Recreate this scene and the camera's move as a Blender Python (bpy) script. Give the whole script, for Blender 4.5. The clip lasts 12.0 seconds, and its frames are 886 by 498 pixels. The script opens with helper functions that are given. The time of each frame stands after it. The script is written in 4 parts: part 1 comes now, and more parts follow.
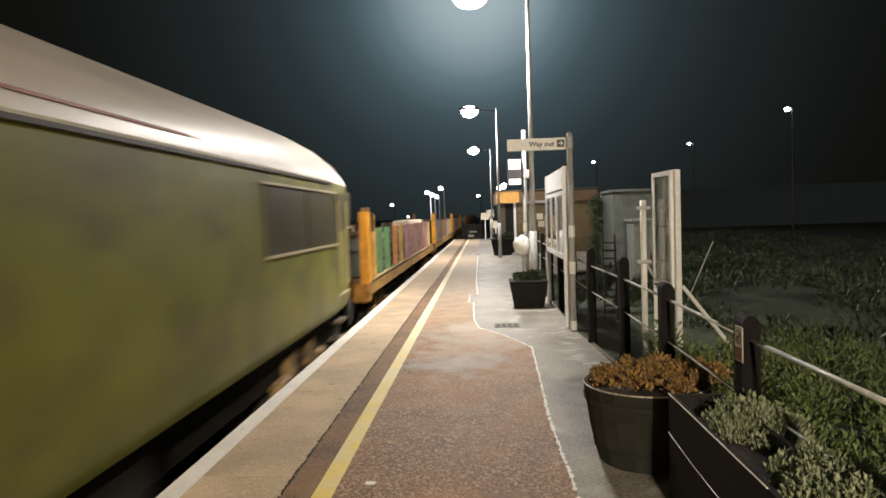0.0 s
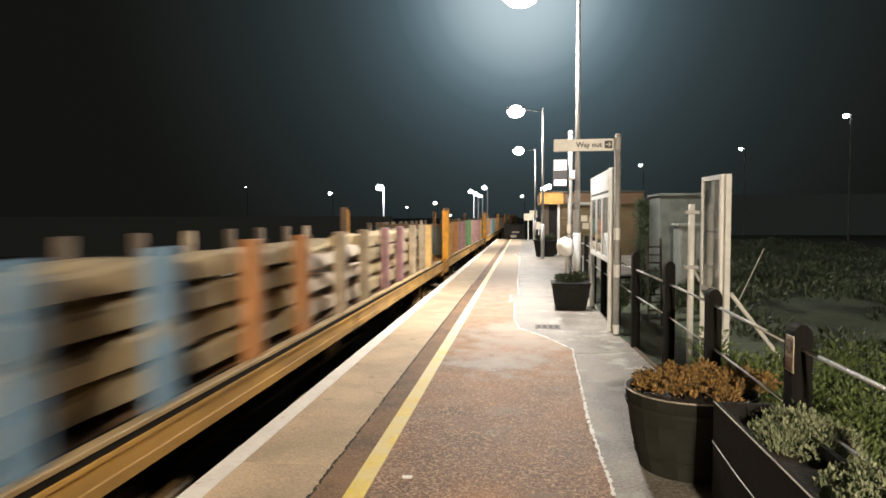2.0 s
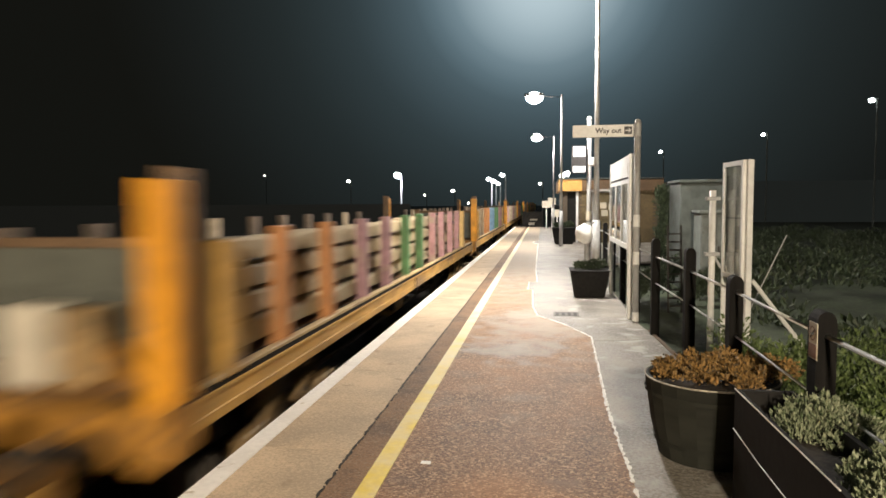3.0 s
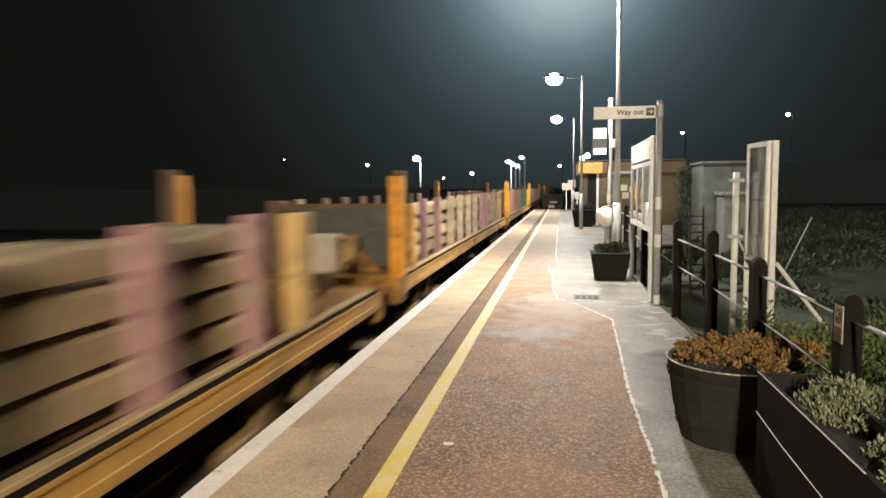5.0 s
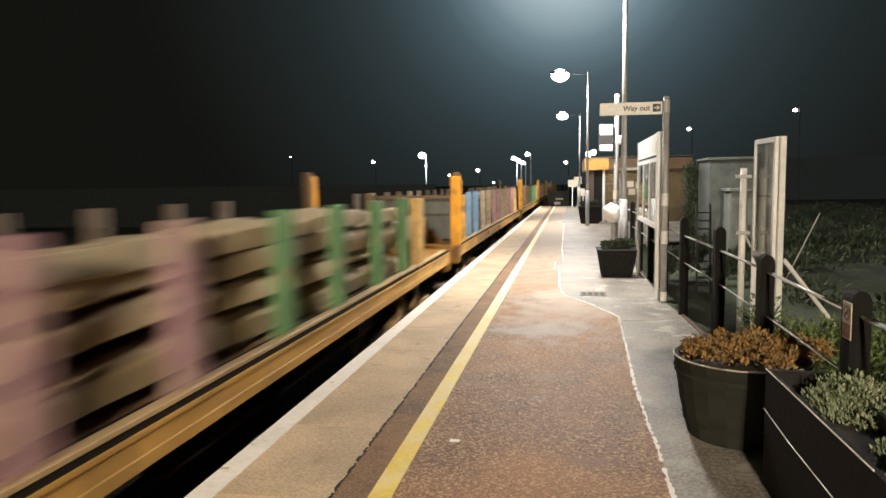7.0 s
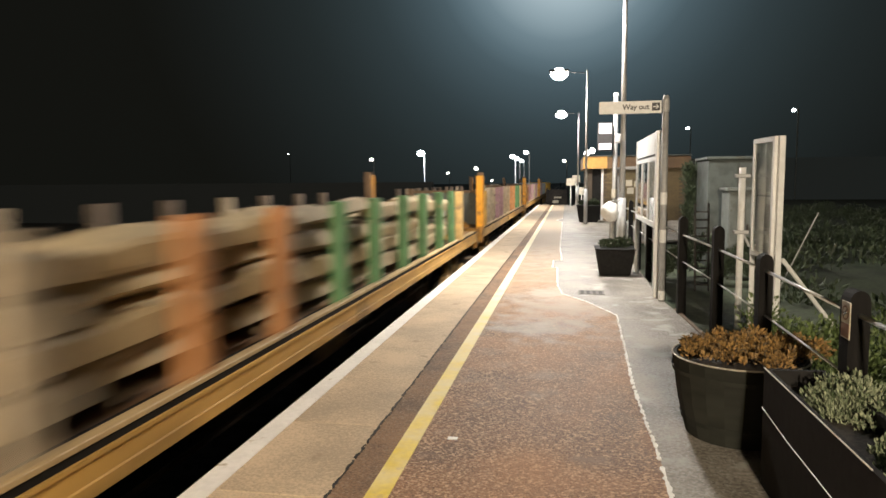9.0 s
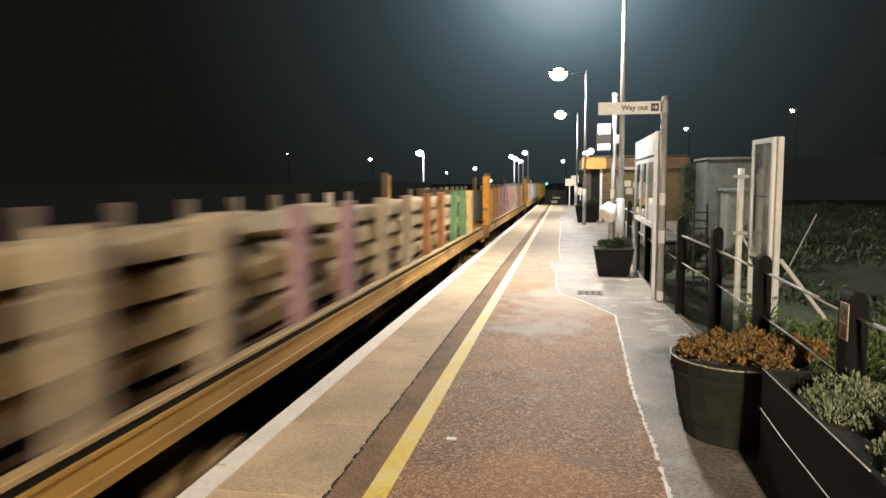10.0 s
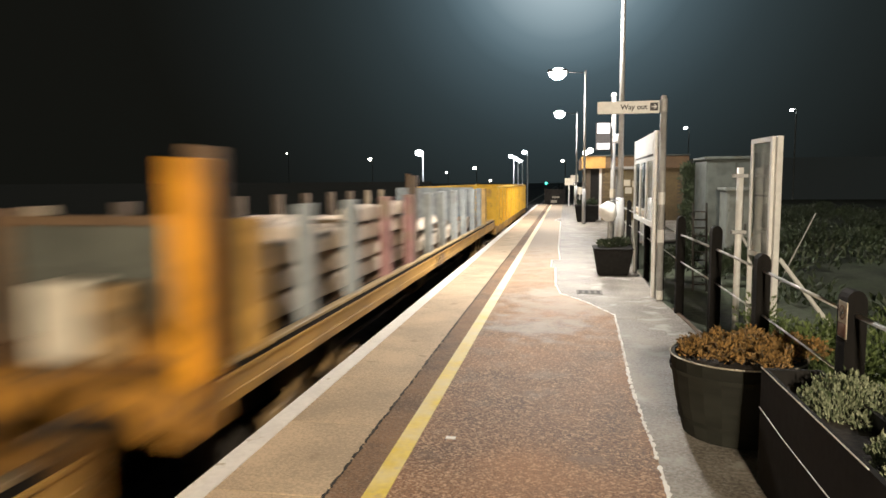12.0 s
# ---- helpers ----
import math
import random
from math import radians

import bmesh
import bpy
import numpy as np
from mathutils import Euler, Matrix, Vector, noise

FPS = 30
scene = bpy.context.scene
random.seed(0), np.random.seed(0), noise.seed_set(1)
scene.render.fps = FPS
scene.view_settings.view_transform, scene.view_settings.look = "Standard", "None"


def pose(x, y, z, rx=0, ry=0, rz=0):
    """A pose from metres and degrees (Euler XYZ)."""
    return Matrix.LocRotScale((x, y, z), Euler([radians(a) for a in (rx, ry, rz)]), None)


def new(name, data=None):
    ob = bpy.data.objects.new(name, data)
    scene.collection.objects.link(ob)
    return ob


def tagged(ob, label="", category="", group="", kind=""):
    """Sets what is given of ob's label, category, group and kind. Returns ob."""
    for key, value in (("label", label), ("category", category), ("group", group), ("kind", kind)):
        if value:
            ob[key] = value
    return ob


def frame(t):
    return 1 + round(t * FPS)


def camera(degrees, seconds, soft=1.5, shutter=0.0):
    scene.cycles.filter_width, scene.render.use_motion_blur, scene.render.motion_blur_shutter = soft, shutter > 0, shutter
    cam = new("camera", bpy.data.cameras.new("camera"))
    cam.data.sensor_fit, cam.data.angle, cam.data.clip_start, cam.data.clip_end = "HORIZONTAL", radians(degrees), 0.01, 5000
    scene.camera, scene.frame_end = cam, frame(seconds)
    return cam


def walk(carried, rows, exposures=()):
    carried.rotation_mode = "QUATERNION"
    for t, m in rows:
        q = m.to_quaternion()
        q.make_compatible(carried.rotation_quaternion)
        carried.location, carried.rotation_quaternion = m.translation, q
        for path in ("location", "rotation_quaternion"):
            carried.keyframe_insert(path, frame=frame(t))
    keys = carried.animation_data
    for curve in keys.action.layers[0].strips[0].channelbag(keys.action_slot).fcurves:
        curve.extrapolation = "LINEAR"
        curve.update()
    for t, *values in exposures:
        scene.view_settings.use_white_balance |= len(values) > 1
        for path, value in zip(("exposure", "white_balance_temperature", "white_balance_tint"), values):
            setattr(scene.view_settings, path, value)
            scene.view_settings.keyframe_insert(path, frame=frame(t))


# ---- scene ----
cam = camera(66.0, 12.0, soft=1.6, shutter=0.8)
walk(cam, [
    (0.0, pose(0.043, 0.002, 1.620, 87.245, 1.838, 3.320)),
    (0.5, pose(0.038, 0.011, 1.616, 88.017, 1.442, 3.730)),
    (1.0, pose(0.030, 0.012, 1.607, 88.217, 0.686, 4.987)),
    (1.5, pose(0.031, -0.006, 1.601, 87.835, 0.064, 6.172)),
    (2.0, pose(0.027, 0.003, 1.606, 87.224, 0.140, 6.888)),
    (2.5, pose(0.022, 0.007, 1.598, 86.625, 0.158, 7.692)),
    (3.0, pose(0.023, 0.011, 1.598, 86.205, 0.304, 8.380)),
    (5.0, pose(0.010, -0.009, 1.603, 84.793, 0.605, 9.963)),
    (5.5, pose(0.011, -0.008, 1.606, 84.701, 0.678, 10.102)),
    (6.0, pose(0.013, -0.010, 1.604, 84.605, 0.744, 10.271)),
    (6.5, pose(0.008, -0.003, 1.602, 84.549, 0.780, 10.363)),
    (7.0, pose(0.009, -0.006, 1.603, 84.549, 0.774, 10.448)),
    (9.0, pose(0.001, -0.002, 1.600, 84.372, 0.439, 10.305)),
    (9.5, pose(-0.000, 0.000, 1.600, 84.349, 0.400, 10.232)),
    (10.0, pose(0.000, -0.006, 1.603, 84.374, 0.342, 10.209)),
    (10.5, pose(0.001, -0.004, 1.602, 84.358, 0.276, 10.160)),
    (11.0, pose(0.001, -0.002, 1.602, 84.324, 0.226, 10.144)),
    (11.5, pose(0.002, -0.006, 1.603, 84.330, 0.235, 10.089)),
    (12.0, pose(0.003, -0.007, 1.601, 84.342, 0.392, 10.168)),
], exposures=[(0.0, -0.08), (0.1, 0.06), (0.25, 0.22), (0.5, 0.28), (1.0, 0.30), (1.5, 0.36), (2.5, 0.32), (5.0, 0.30), (12.0, 0.28)])

# ---- light: a night platform under column lamps ----
world = bpy.data.worlds.new("night_sky")
scene.world = world
world.use_nodes = True
wt = world.node_tree
wt.nodes.clear()
w_out = wt.nodes.new("ShaderNodeOutputWorld")
w_bg = wt.nodes.new("ShaderNodeBackground")
w_ramp = wt.nodes.new("ShaderNodeValToRGB")
w_sep = wt.nodes.new("ShaderNodeVectorMath")
w_tc = wt.nodes.new("ShaderNodeTexCoord")
w_sep.operation = "DOT_PRODUCT"
w_sep.inputs[1].default_value = (-0.005, 0.950, 0.312)   # near lamp's bloom painted into the sky, ahead over the platform
w_ramp.color_ramp.elements[0].position = 0.84
w_ramp.color_ramp.elements[0].color = (0.0049, 0.0049, 0.0037, 1)
w_ramp.color_ramp.elements[1].position = 1.0
w_ramp.color_ramp.elements[1].color = (0.46, 0.56, 0.60, 1)
for w_at, w_tint in ((0.89, (0.0080, 0.0092, 0.0085, 1)), (0.935, (0.0135, 0.0180, 0.0180, 1)), (0.965, (0.0230, 0.0335, 0.0365, 1)), (0.984, (0.048, 0.073, 0.085, 1)), (0.994, (0.125, 0.190, 0.225, 1))):
    w_ramp.color_ramp.elements.new(w_at).color = w_tint
w_ramp.color_ramp.interpolation = "B_SPLINE"
wt.links.new(w_tc.outputs["Generated"], w_sep.inputs[0])
wt.links.new(w_sep.outputs["Value"], w_ramp.inputs[0])
wt.links.new(w_ramp.outputs[0], w_bg.inputs["Color"])
wt.links.new(w_bg.outputs[0], w_out.inputs["Surface"])

LAMP_TINT = (1.0, 0.925, 0.85)
WARM_TINT = (1.0, 0.82, 0.60)


def point_lamp(x, y, z, watts, size=0.12, tint=LAMP_TINT):
    d = bpy.data.lights.new("lamp_light", "POINT")
    d.energy, d.shadow_soft_size, d.color = watts, size, tint
    ob = new("lamp_light", d)
    ob.location = (x, y, z)
    return ob


# ---- materials ----
def material(name, base, rough=0.7, metal=0.0, vary=0.25, grain=30.0, blot=1.5, bump=0.15, dirt=None, dirt_amount=0.0, emit=None, power=0.0, per_object=0.0, coat=0.0, streak=None, speck=None, spec=0.5):
    m = bpy.data.materials.new(name)
    m.use_nodes = True
    t = m.node_tree
    n, l = t.nodes, t.links
    bsdf = n["Principled BSDF"]
    bsdf.inputs["Roughness"].default_value = rough
    bsdf.inputs["Metallic"].default_value = metal
    bsdf.inputs["Coat Weight"].default_value = coat
    bsdf.inputs["Specular IOR Level"].default_value = spec
    if emit:
        bsdf.inputs["Emission Color"].default_value = (*emit, 1)
        bsdf.inputs["Emission Strength"].default_value = power
    tc = n.new("ShaderNodeTexCoord")
    place = n.new("ShaderNodeMapping")
    l.new(tc.outputs["Object"], place.inputs[0])
    info = n.new("ShaderNodeObjectInfo")
    shift = n.new("ShaderNodeVectorMath")
    shift.operation = "SCALE"
    shift.inputs[0].default_value = (37.0, 19.0, 53.0)
    l.new(info.outputs["Random"], shift.inputs["Scale"])
    l.new(shift.outputs[0], place.inputs["Location"])
    if streak:
        place.inputs["Scale"].default_value = streak
    fine = n.new("ShaderNodeTexNoise")
    fine.inputs["Scale"].default_value, fine.inputs["Detail"].default_value = grain, 6
    wide = n.new("ShaderNodeTexNoise")
    wide.inputs["Scale"].default_value, wide.inputs["Detail"].default_value = blot, 5
    l.new(place.outputs[0], fine.inputs["Vector"])
    l.new(place.outputs[0], wide.inputs["Vector"])
    add = n.new("ShaderNodeMath")
    add.operation = "MULTIPLY_ADD"
    add.inputs[1].default_value = 0.5
    half = n.new("ShaderNodeMath")
    half.operation = "MULTIPLY"
    half.inputs[1].default_value = 0.5
    l.new(wide.outputs["Fac"], half.inputs[0])
    l.new(fine.outputs["Fac"], add.inputs[0])
    l.new(half.outputs[0], add.inputs[2])
    ramp = n.new("ShaderNodeValToRGB")
    e = ramp.color_ramp.elements
    e[0].position, e[1].position = 0.40, 0.60
    e[0].color = (*[c * (1 - vary) for c in base], 1)
    e[1].color = (*[min(1, c * (1 + vary)) for c in base], 1)
    l.new(add.outputs[0], ramp.inputs[0])
    colour = ramp.outputs[0]
    if per_object:
        hsv = n.new("ShaderNodeHueSaturation")
        mr = n.new("ShaderNodeMapRange")
        mr.inputs["To Min"].default_value, mr.inputs["To Max"].default_value = 1 - per_object, 1 + per_object
        l.new(info.outputs["Random"], mr.inputs[0])
        l.new(mr.outputs[0], hsv.inputs["Value"])
        l.new(colour, hsv.inputs["Color"])
        colour = hsv.outputs[0]
    if speck:
        tint, scale, cover = speck
        grit = n.new("ShaderNodeTexVoronoi")
        grit.inputs["Scale"].default_value = scale
        l.new(place.outputs[0], grit.inputs["Vector"])
        pick = n.new("ShaderNodeSeparateColor")
        l.new(grit.outputs["Color"], pick.inputs[0])
        chosen = n.new("ShaderNodeMapRange")
        chosen.inputs["From Min"].default_value, chosen.inputs["From Max"].default_value = 1 - cover, 1.0
        chosen.inputs["To Max"].default_value = 0.85
        l.new(pick.outputs[0], chosen.inputs[0])
        gm = n.new("ShaderNodeMix")
        gm.data_type = "RGBA"
        l.new(chosen.outputs[0], gm.inputs["Factor"])
        l.new(colour, gm.inputs["A"])
        gm.inputs["B"].default_value = (*tint, 1)
        colour = gm.outputs["Result"]
    if dirt:
        spots = n.new("ShaderNodeTexNoise")
        spots.inputs["Scale"].default_value, spots.inputs["Detail"].default_value = blot * 2.3, 8
        l.new(place.outputs[0], spots.inputs["Vector"])
        cut = n.new("ShaderNodeValToRGB")
        cut.color_ramp.elements[0].position, cut.color_ramp.elements[1].position = 0.66 - 0.3 * dirt_amount, 0.74 - 0.2 * dirt_amount
        l.new(spots.outputs["Fac"], cut.inputs[0])
        mix = n.new("ShaderNodeMix")
        mix.data_type = "RGBA"
        l.new(cut.outputs[0], mix.inputs["Factor"])
        l.new(colour, mix.inputs["A"])
        mix.inputs["B"].default_value = (*dirt, 1)
        colour = mix.outputs["Result"]
    l.new(colour, bsdf.inputs["Base Color"])
    rr = n.new("ShaderNodeMapRange")
    rr.inputs["To Min"].default_value, rr.inputs["To Max"].default_value = max(0.02, rough - 0.12), min(1, rough + 0.12)
    l.new(wide.outputs["Fac"], rr.inputs[0])
    l.new(rr.outputs[0], bsdf.inputs["Roughness"])
    if bump:
        b = n.new("ShaderNodeBump")
        b.inputs["Strength"].default_value, b.inputs["Distance"].default_value = bump, 0.01
        l.new(fine.outputs["Fac"], b.inputs["Height"])
        l.new(b.outputs[0], bsdf.inputs["Normal"])
    return m


def glowing(name, tint, power):
    m = bpy.data.materials.new(name)
    m.use_nodes = True
    b = m.node_tree.nodes["Principled BSDF"]
    b.inputs["Base Color"].default_value = (0.8, 0.8, 0.8, 1)
    b.inputs["Emission Color"].default_value = (*tint, 1)
    b.inputs["Emission Strength"].default_value = power
    return m


def glass(name, tint=(0.9, 0.95, 0.95), rough=0.02):
    m = bpy.data.materials.new(name)
    m.use_nodes = True
    b = m.node_tree.nodes["Principled BSDF"]
    b.inputs["Base Color"].default_value = (*tint, 1)
    b.inputs["Transmission Weight"].default_value = 1.0
    b.inputs["Roughness"].default_value = rough
    b.inputs["IOR"].default_value = 1.45
    return m


TARMAC = material("platform_tarmac", (0.26, 0.135, 0.066), 0.7, vary=0.6, grain=80, blot=1.0, bump=0.6, dirt=(0.25, 0.155, 0.10), dirt_amount=0.12, speck=((0.70, 0.45, 0.26), 75, 0.42))


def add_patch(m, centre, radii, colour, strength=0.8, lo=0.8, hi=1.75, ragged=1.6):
    """Blends a pale colour with ragged edges into a fixed place on a surface."""
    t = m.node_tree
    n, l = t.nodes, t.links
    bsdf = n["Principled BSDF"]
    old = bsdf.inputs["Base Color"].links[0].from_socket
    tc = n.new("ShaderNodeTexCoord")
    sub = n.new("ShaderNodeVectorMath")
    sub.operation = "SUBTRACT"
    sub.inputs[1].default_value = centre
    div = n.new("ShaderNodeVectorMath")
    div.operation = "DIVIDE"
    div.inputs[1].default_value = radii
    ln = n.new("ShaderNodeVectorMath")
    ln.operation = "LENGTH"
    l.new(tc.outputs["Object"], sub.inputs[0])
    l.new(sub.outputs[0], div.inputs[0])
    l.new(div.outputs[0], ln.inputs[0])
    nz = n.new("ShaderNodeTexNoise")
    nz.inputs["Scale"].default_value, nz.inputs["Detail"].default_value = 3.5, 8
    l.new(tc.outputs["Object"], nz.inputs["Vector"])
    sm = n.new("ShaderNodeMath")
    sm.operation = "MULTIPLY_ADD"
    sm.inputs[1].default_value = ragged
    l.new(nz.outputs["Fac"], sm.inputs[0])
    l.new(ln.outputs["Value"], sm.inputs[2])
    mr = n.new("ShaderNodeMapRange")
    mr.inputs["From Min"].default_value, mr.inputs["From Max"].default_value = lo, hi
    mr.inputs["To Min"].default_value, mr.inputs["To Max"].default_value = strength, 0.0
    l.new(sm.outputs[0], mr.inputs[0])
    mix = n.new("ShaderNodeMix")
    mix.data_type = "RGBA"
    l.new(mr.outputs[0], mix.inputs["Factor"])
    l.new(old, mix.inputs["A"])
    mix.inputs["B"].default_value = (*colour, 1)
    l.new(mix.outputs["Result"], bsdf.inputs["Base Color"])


TARMAC_STRIP = material("tarmac_strip", (0.20, 0.115, 0.06), 0.75, vary=0.5, grain=80, blot=2, bump=0.45, speck=((0.32, 0.22, 0.14), 75, 0.3))
CONCRETE_PATH = material("grey_concrete", (0.225, 0.203, 0.172), 0.6, vary=0.5, grain=40, blot=1.6, bump=0.3, dirt=(0.40, 0.39, 0.36), dirt_amount=0.3, speck=((0.38, 0.37, 0.34), 85, 0.25))
# scuffed pale stains on the tarmac
add_patch(TARMAC, (-0.05, 8.9, 0), (0.95, 1.5, 1), (0.50, 0.44, 0.38), 0.75)
add_patch(TARMAC, (-0.30, 7.5, 0), (0.70, 0.75, 1), (0.52, 0.48, 0.44))
add_patch(TARMAC, (-0.20, 9.8, 0), (0.35, 0.5, 1), (0.55, 0.52, 0.48))
# tarmac turns paler from about y = 6 to y = 17
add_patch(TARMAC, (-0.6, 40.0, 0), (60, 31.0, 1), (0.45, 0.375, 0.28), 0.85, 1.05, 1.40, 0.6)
# slightly paler stretch of the margin around y = 14
add_patch(CONCRETE_PATH, (0.25, 14.0, 0), (0.5, 5.0, 1), (0.38, 0.35, 0.31), 0.3)
COVER_IRON = material("worn_cover_iron", (0.07, 0.062, 0.05), 0.6, vary=0.4, grain=30, blot=6, dirt=(0.16, 0.14, 0.11), dirt_amount=0.2)
COPING = material("coping_concrete", (0.54, 0.42, 0.285), 0.75, vary=0.22, grain=60, blot=1.6, bump=0.2, dirt=(0.34, 0.25, 0.16), dirt_amount=0.15, per_object=0.05)
WHITE_LINE = material("white_line_paint", (0.90, 0.88, 0.84), 0.6, vary=0.06, grain=22, blot=3, bump=0.15, dirt=(0.55, 0.48, 0.38), dirt_amount=0.06)
YELLOW_LINE = material("yellow_line_paint", (0.95, 0.70, 0.045), 0.6, vary=0.10, grain=25, blot=3, bump=0.2, dirt=(0.60, 0.42, 0.10), dirt_amount=0.04)
# yellow grades to pale cream further along the platform
add_patch(YELLOW_LINE, (-0.95, 40.0, 0), (60, 34.5, 1), (0.86, 0.78, 0.56), 0.92, 1.12, 1.42, 0.5)
WALL_BRICK = material("platform_wall", (0.10, 0.085, 0.07), 0.9, vary=0.4, grain=12)
BALLAST = material("ballast_stone", (0.07, 0.062, 0.055), 0.95, vary=0.5, grain=40, blot=4, bump=1.0)
RAIL_STEEL = material("rail_steel", (0.20, 0.15, 0.11), 0.45, metal=0.8, vary=0.3)
EARTH = material("dark_earth", (0.045, 0.046, 0.036), 0.95, vary=0.5, grain=9, blot=0.4, bump=0.6)
GRASS = material("night_grass", (0.032, 0.044, 0.022), 0.9, vary=0.5, grain=14, blot=0.8, bump=0.8)
GALV = material("galvanised_steel", (0.36, 0.365, 0.365), 0.5, metal=0.12, vary=0.12, grain=18, blot=3, bump=0.05)
WHITE_PAINT = material("white_painted_steel", (0.69, 0.70, 0.69), 0.45, vary=0.08, grain=20, blot=2, bump=0.05, dirt=(0.45, 0.42, 0.35), dirt_amount=0.05)
BLACK_WOOD = material("black_stained_wood", (0.008, 0.0075, 0.007), 0.8, spec=0.15, vary=0.5, grain=14, blot=3, bump=0.4, streak=(1, 1, 0.15))
# also the painted shade of the wagon groove and the doorway
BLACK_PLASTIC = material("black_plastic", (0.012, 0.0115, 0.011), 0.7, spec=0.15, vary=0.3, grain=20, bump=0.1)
TUB_WOOD = material("dark_barrel_wood", (0.021, 0.022, 0.018), 0.8, spec=0.15, vary=0.25, grain=10, blot=3, bump=0.15, streak=(0.2, 0.2, 1), per_object=0.08)
SOIL = material("soil", (0.03, 0.022, 0.015), 0.95, vary=0.5, grain=30, bump=0.8)
LOCO_GREEN = material("olive_green_paint", (0.178, 0.186, 0.034), 0.5, spec=0.3, vary=0.22, grain=2.2, blot=0.9, bump=0.02, dirt=(0.13, 0.12, 0.045), dirt_amount=0.3, coat=0.1)
LOCO_ROOF = material("pale_grey_roof_paint", (0.50, 0.45, 0.385), 0.45, vary=0.14, grain=5, blot=1.0, bump=0.03, dirt=(0.3, 0.27, 0.23), dirt_amount=0.15, streak=(1, 0.15, 1))
LOCO_TRIM = material("dark_rubber_trim", (0.03, 0.028, 0.025), 0.6, vary=0.3)
LOCO_CREAM = material("cream_paint", (0.50, 0.45, 0.30), 0.4, vary=0.1, grain=5)
LOCO_RED = material("red_lining", (0.28, 0.08, 0.04), 0.5, vary=0.1, grain=5)
DARK_GLASS = material("dark_window_glass", (0.060, 0.060, 0.036), 0.32, spec=0.35, vary=0.2, grain=2, bump=0.0, coat=0.1)
UNDER = material("sooty_underframe", (0.028, 0.024, 0.02), 0.8, vary=0.5, grain=8, bump=0.2)
WHEEL_STEEL = material("worn_wheel_steel", (0.24, 0.20, 0.16), 0.5, metal=0.6, vary=0.3, grain=8)
WAGON_YELLOW = material("yellow_wagon_paint", (0.66, 0.29, 0.014), 0.5, vary=0.22, grain=6, blot=2, bump=0.08, dirt=(0.30, 0.14, 0.03), dirt_amount=0.15)
DECK_ORANGE = material("worn_orange_deck", (0.30, 0.14, 0.018), 0.6, vary=0.5, grain=7, blot=2.5, bump=0.2, dirt=(0.10, 0.06, 0.03), dirt_amount=0.35)
WAGON_FRAME = material("worn_ochre_frame", (0.47, 0.275, 0.065), 0.6, vary=0.3, grain=7, blot=1.3, bump=0.12, dirt=(0.22, 0.135, 0.06), dirt_amount=0.25, streak=(1, 0.3, 1))
WAGON_DECK = material("rusty_deck", (0.16, 0.09, 0.04), 0.8, vary=0.4, grain=9, bump=0.2)
EDGE_RAIL = material("pale_worn_edge", (0.44, 0.32, 0.16), 0.6, vary=0.25, grain=9, blot=2, dirt=(0.25, 0.16, 0.08), dirt_amount=0.25)
BULKHEAD = material("grey_green_bulkhead", (0.085, 0.09, 0.075), 0.6, vary=0.2, grain=5, blot=1.5)
CREAM_POST = material("faded_ochre_post", (0.55, 0.37, 0.14), 0.6, vary=0.2, grain=8, blot=2, dirt=(0.3, 0.2, 0.1), dirt_amount=0.2)
BROWN_POST = material("brown_post", (0.13, 0.08, 0.042), 0.7, vary=0.3)
BOX_WHITE = material("white_box", (0.52, 0.48, 0.39), 0.5, vary=0.15, grain=6)
SLEEPER = material("concrete_sleeper", (0.40, 0.32, 0.195), 0.85, vary=0.18, grain=22, blot=1.7, bump=0.2, dirt=(0.28, 0.22, 0.16), dirt_amount=0.15, per_object=0.22)
SLEEPER_DARK = material("dark_brown_sleeper", (0.17, 0.115, 0.065), 0.85, vary=0.35, grain=18, blot=2, bump=0.25, dirt=(0.30, 0.24, 0.17), dirt_amount=0.2, per_object=0.3)
SLEEPER_PALE = material("pale_concrete_sleeper", (0.62, 0.53, 0.43), 0.85, vary=0.15, grain=22, blot=1.7, bump=0.2, dirt=(0.42, 0.34, 0.27), dirt_amount=0.15, per_object=0.15)
COVER = material("dusty_ochre_casting", (0.30, 0.20, 0.09), 0.7, vary=0.4, grain=6, blot=3, dirt=(0.06, 0.05, 0.04), dirt_amount=0.4)
BOX_YELLOW = material("bright_yellow_wagon_paint", (0.74, 0.46, 0.03), 0.5, vary=0.12, grain=6, blot=1.5, dirt=(0.45, 0.26, 0.05), dirt_amount=0.15)
DUNNAGE = material("timber_packing", (0.12, 0.085, 0.05), 0.85, vary=0.3)
POSTS = {
    "P": material("pink_post_paint", (0.36, 0.20, 0.205), 0.6, vary=0.2, grain=8, dirt=(0.32, 0.25, 0.19), dirt_amount=0.35),
    "V": material("mauve_post_paint", (0.30, 0.175, 0.205), 0.6, vary=0.2, grain=8, dirt=(0.32, 0.25, 0.19), dirt_amount=0.35),
    "G": material("green_post_paint", (0.085, 0.205, 0.085), 0.6, vary=0.2, grain=8, dirt=(0.2, 0.22, 0.12), dirt_amount=0.15),
    "B": material("blue_post_paint", (0.12, 0.225, 0.35), 0.6, vary=0.2, grain=8, dirt=(0.25, 0.25, 0.22), dirt_amount=0.15),
    "O": material("orange_brown_post_paint", (0.36, 0.16, 0.055), 0.6, vary=0.2, grain=8, dirt=(0.25, 0.15, 0.08), dirt_amount=0.15),
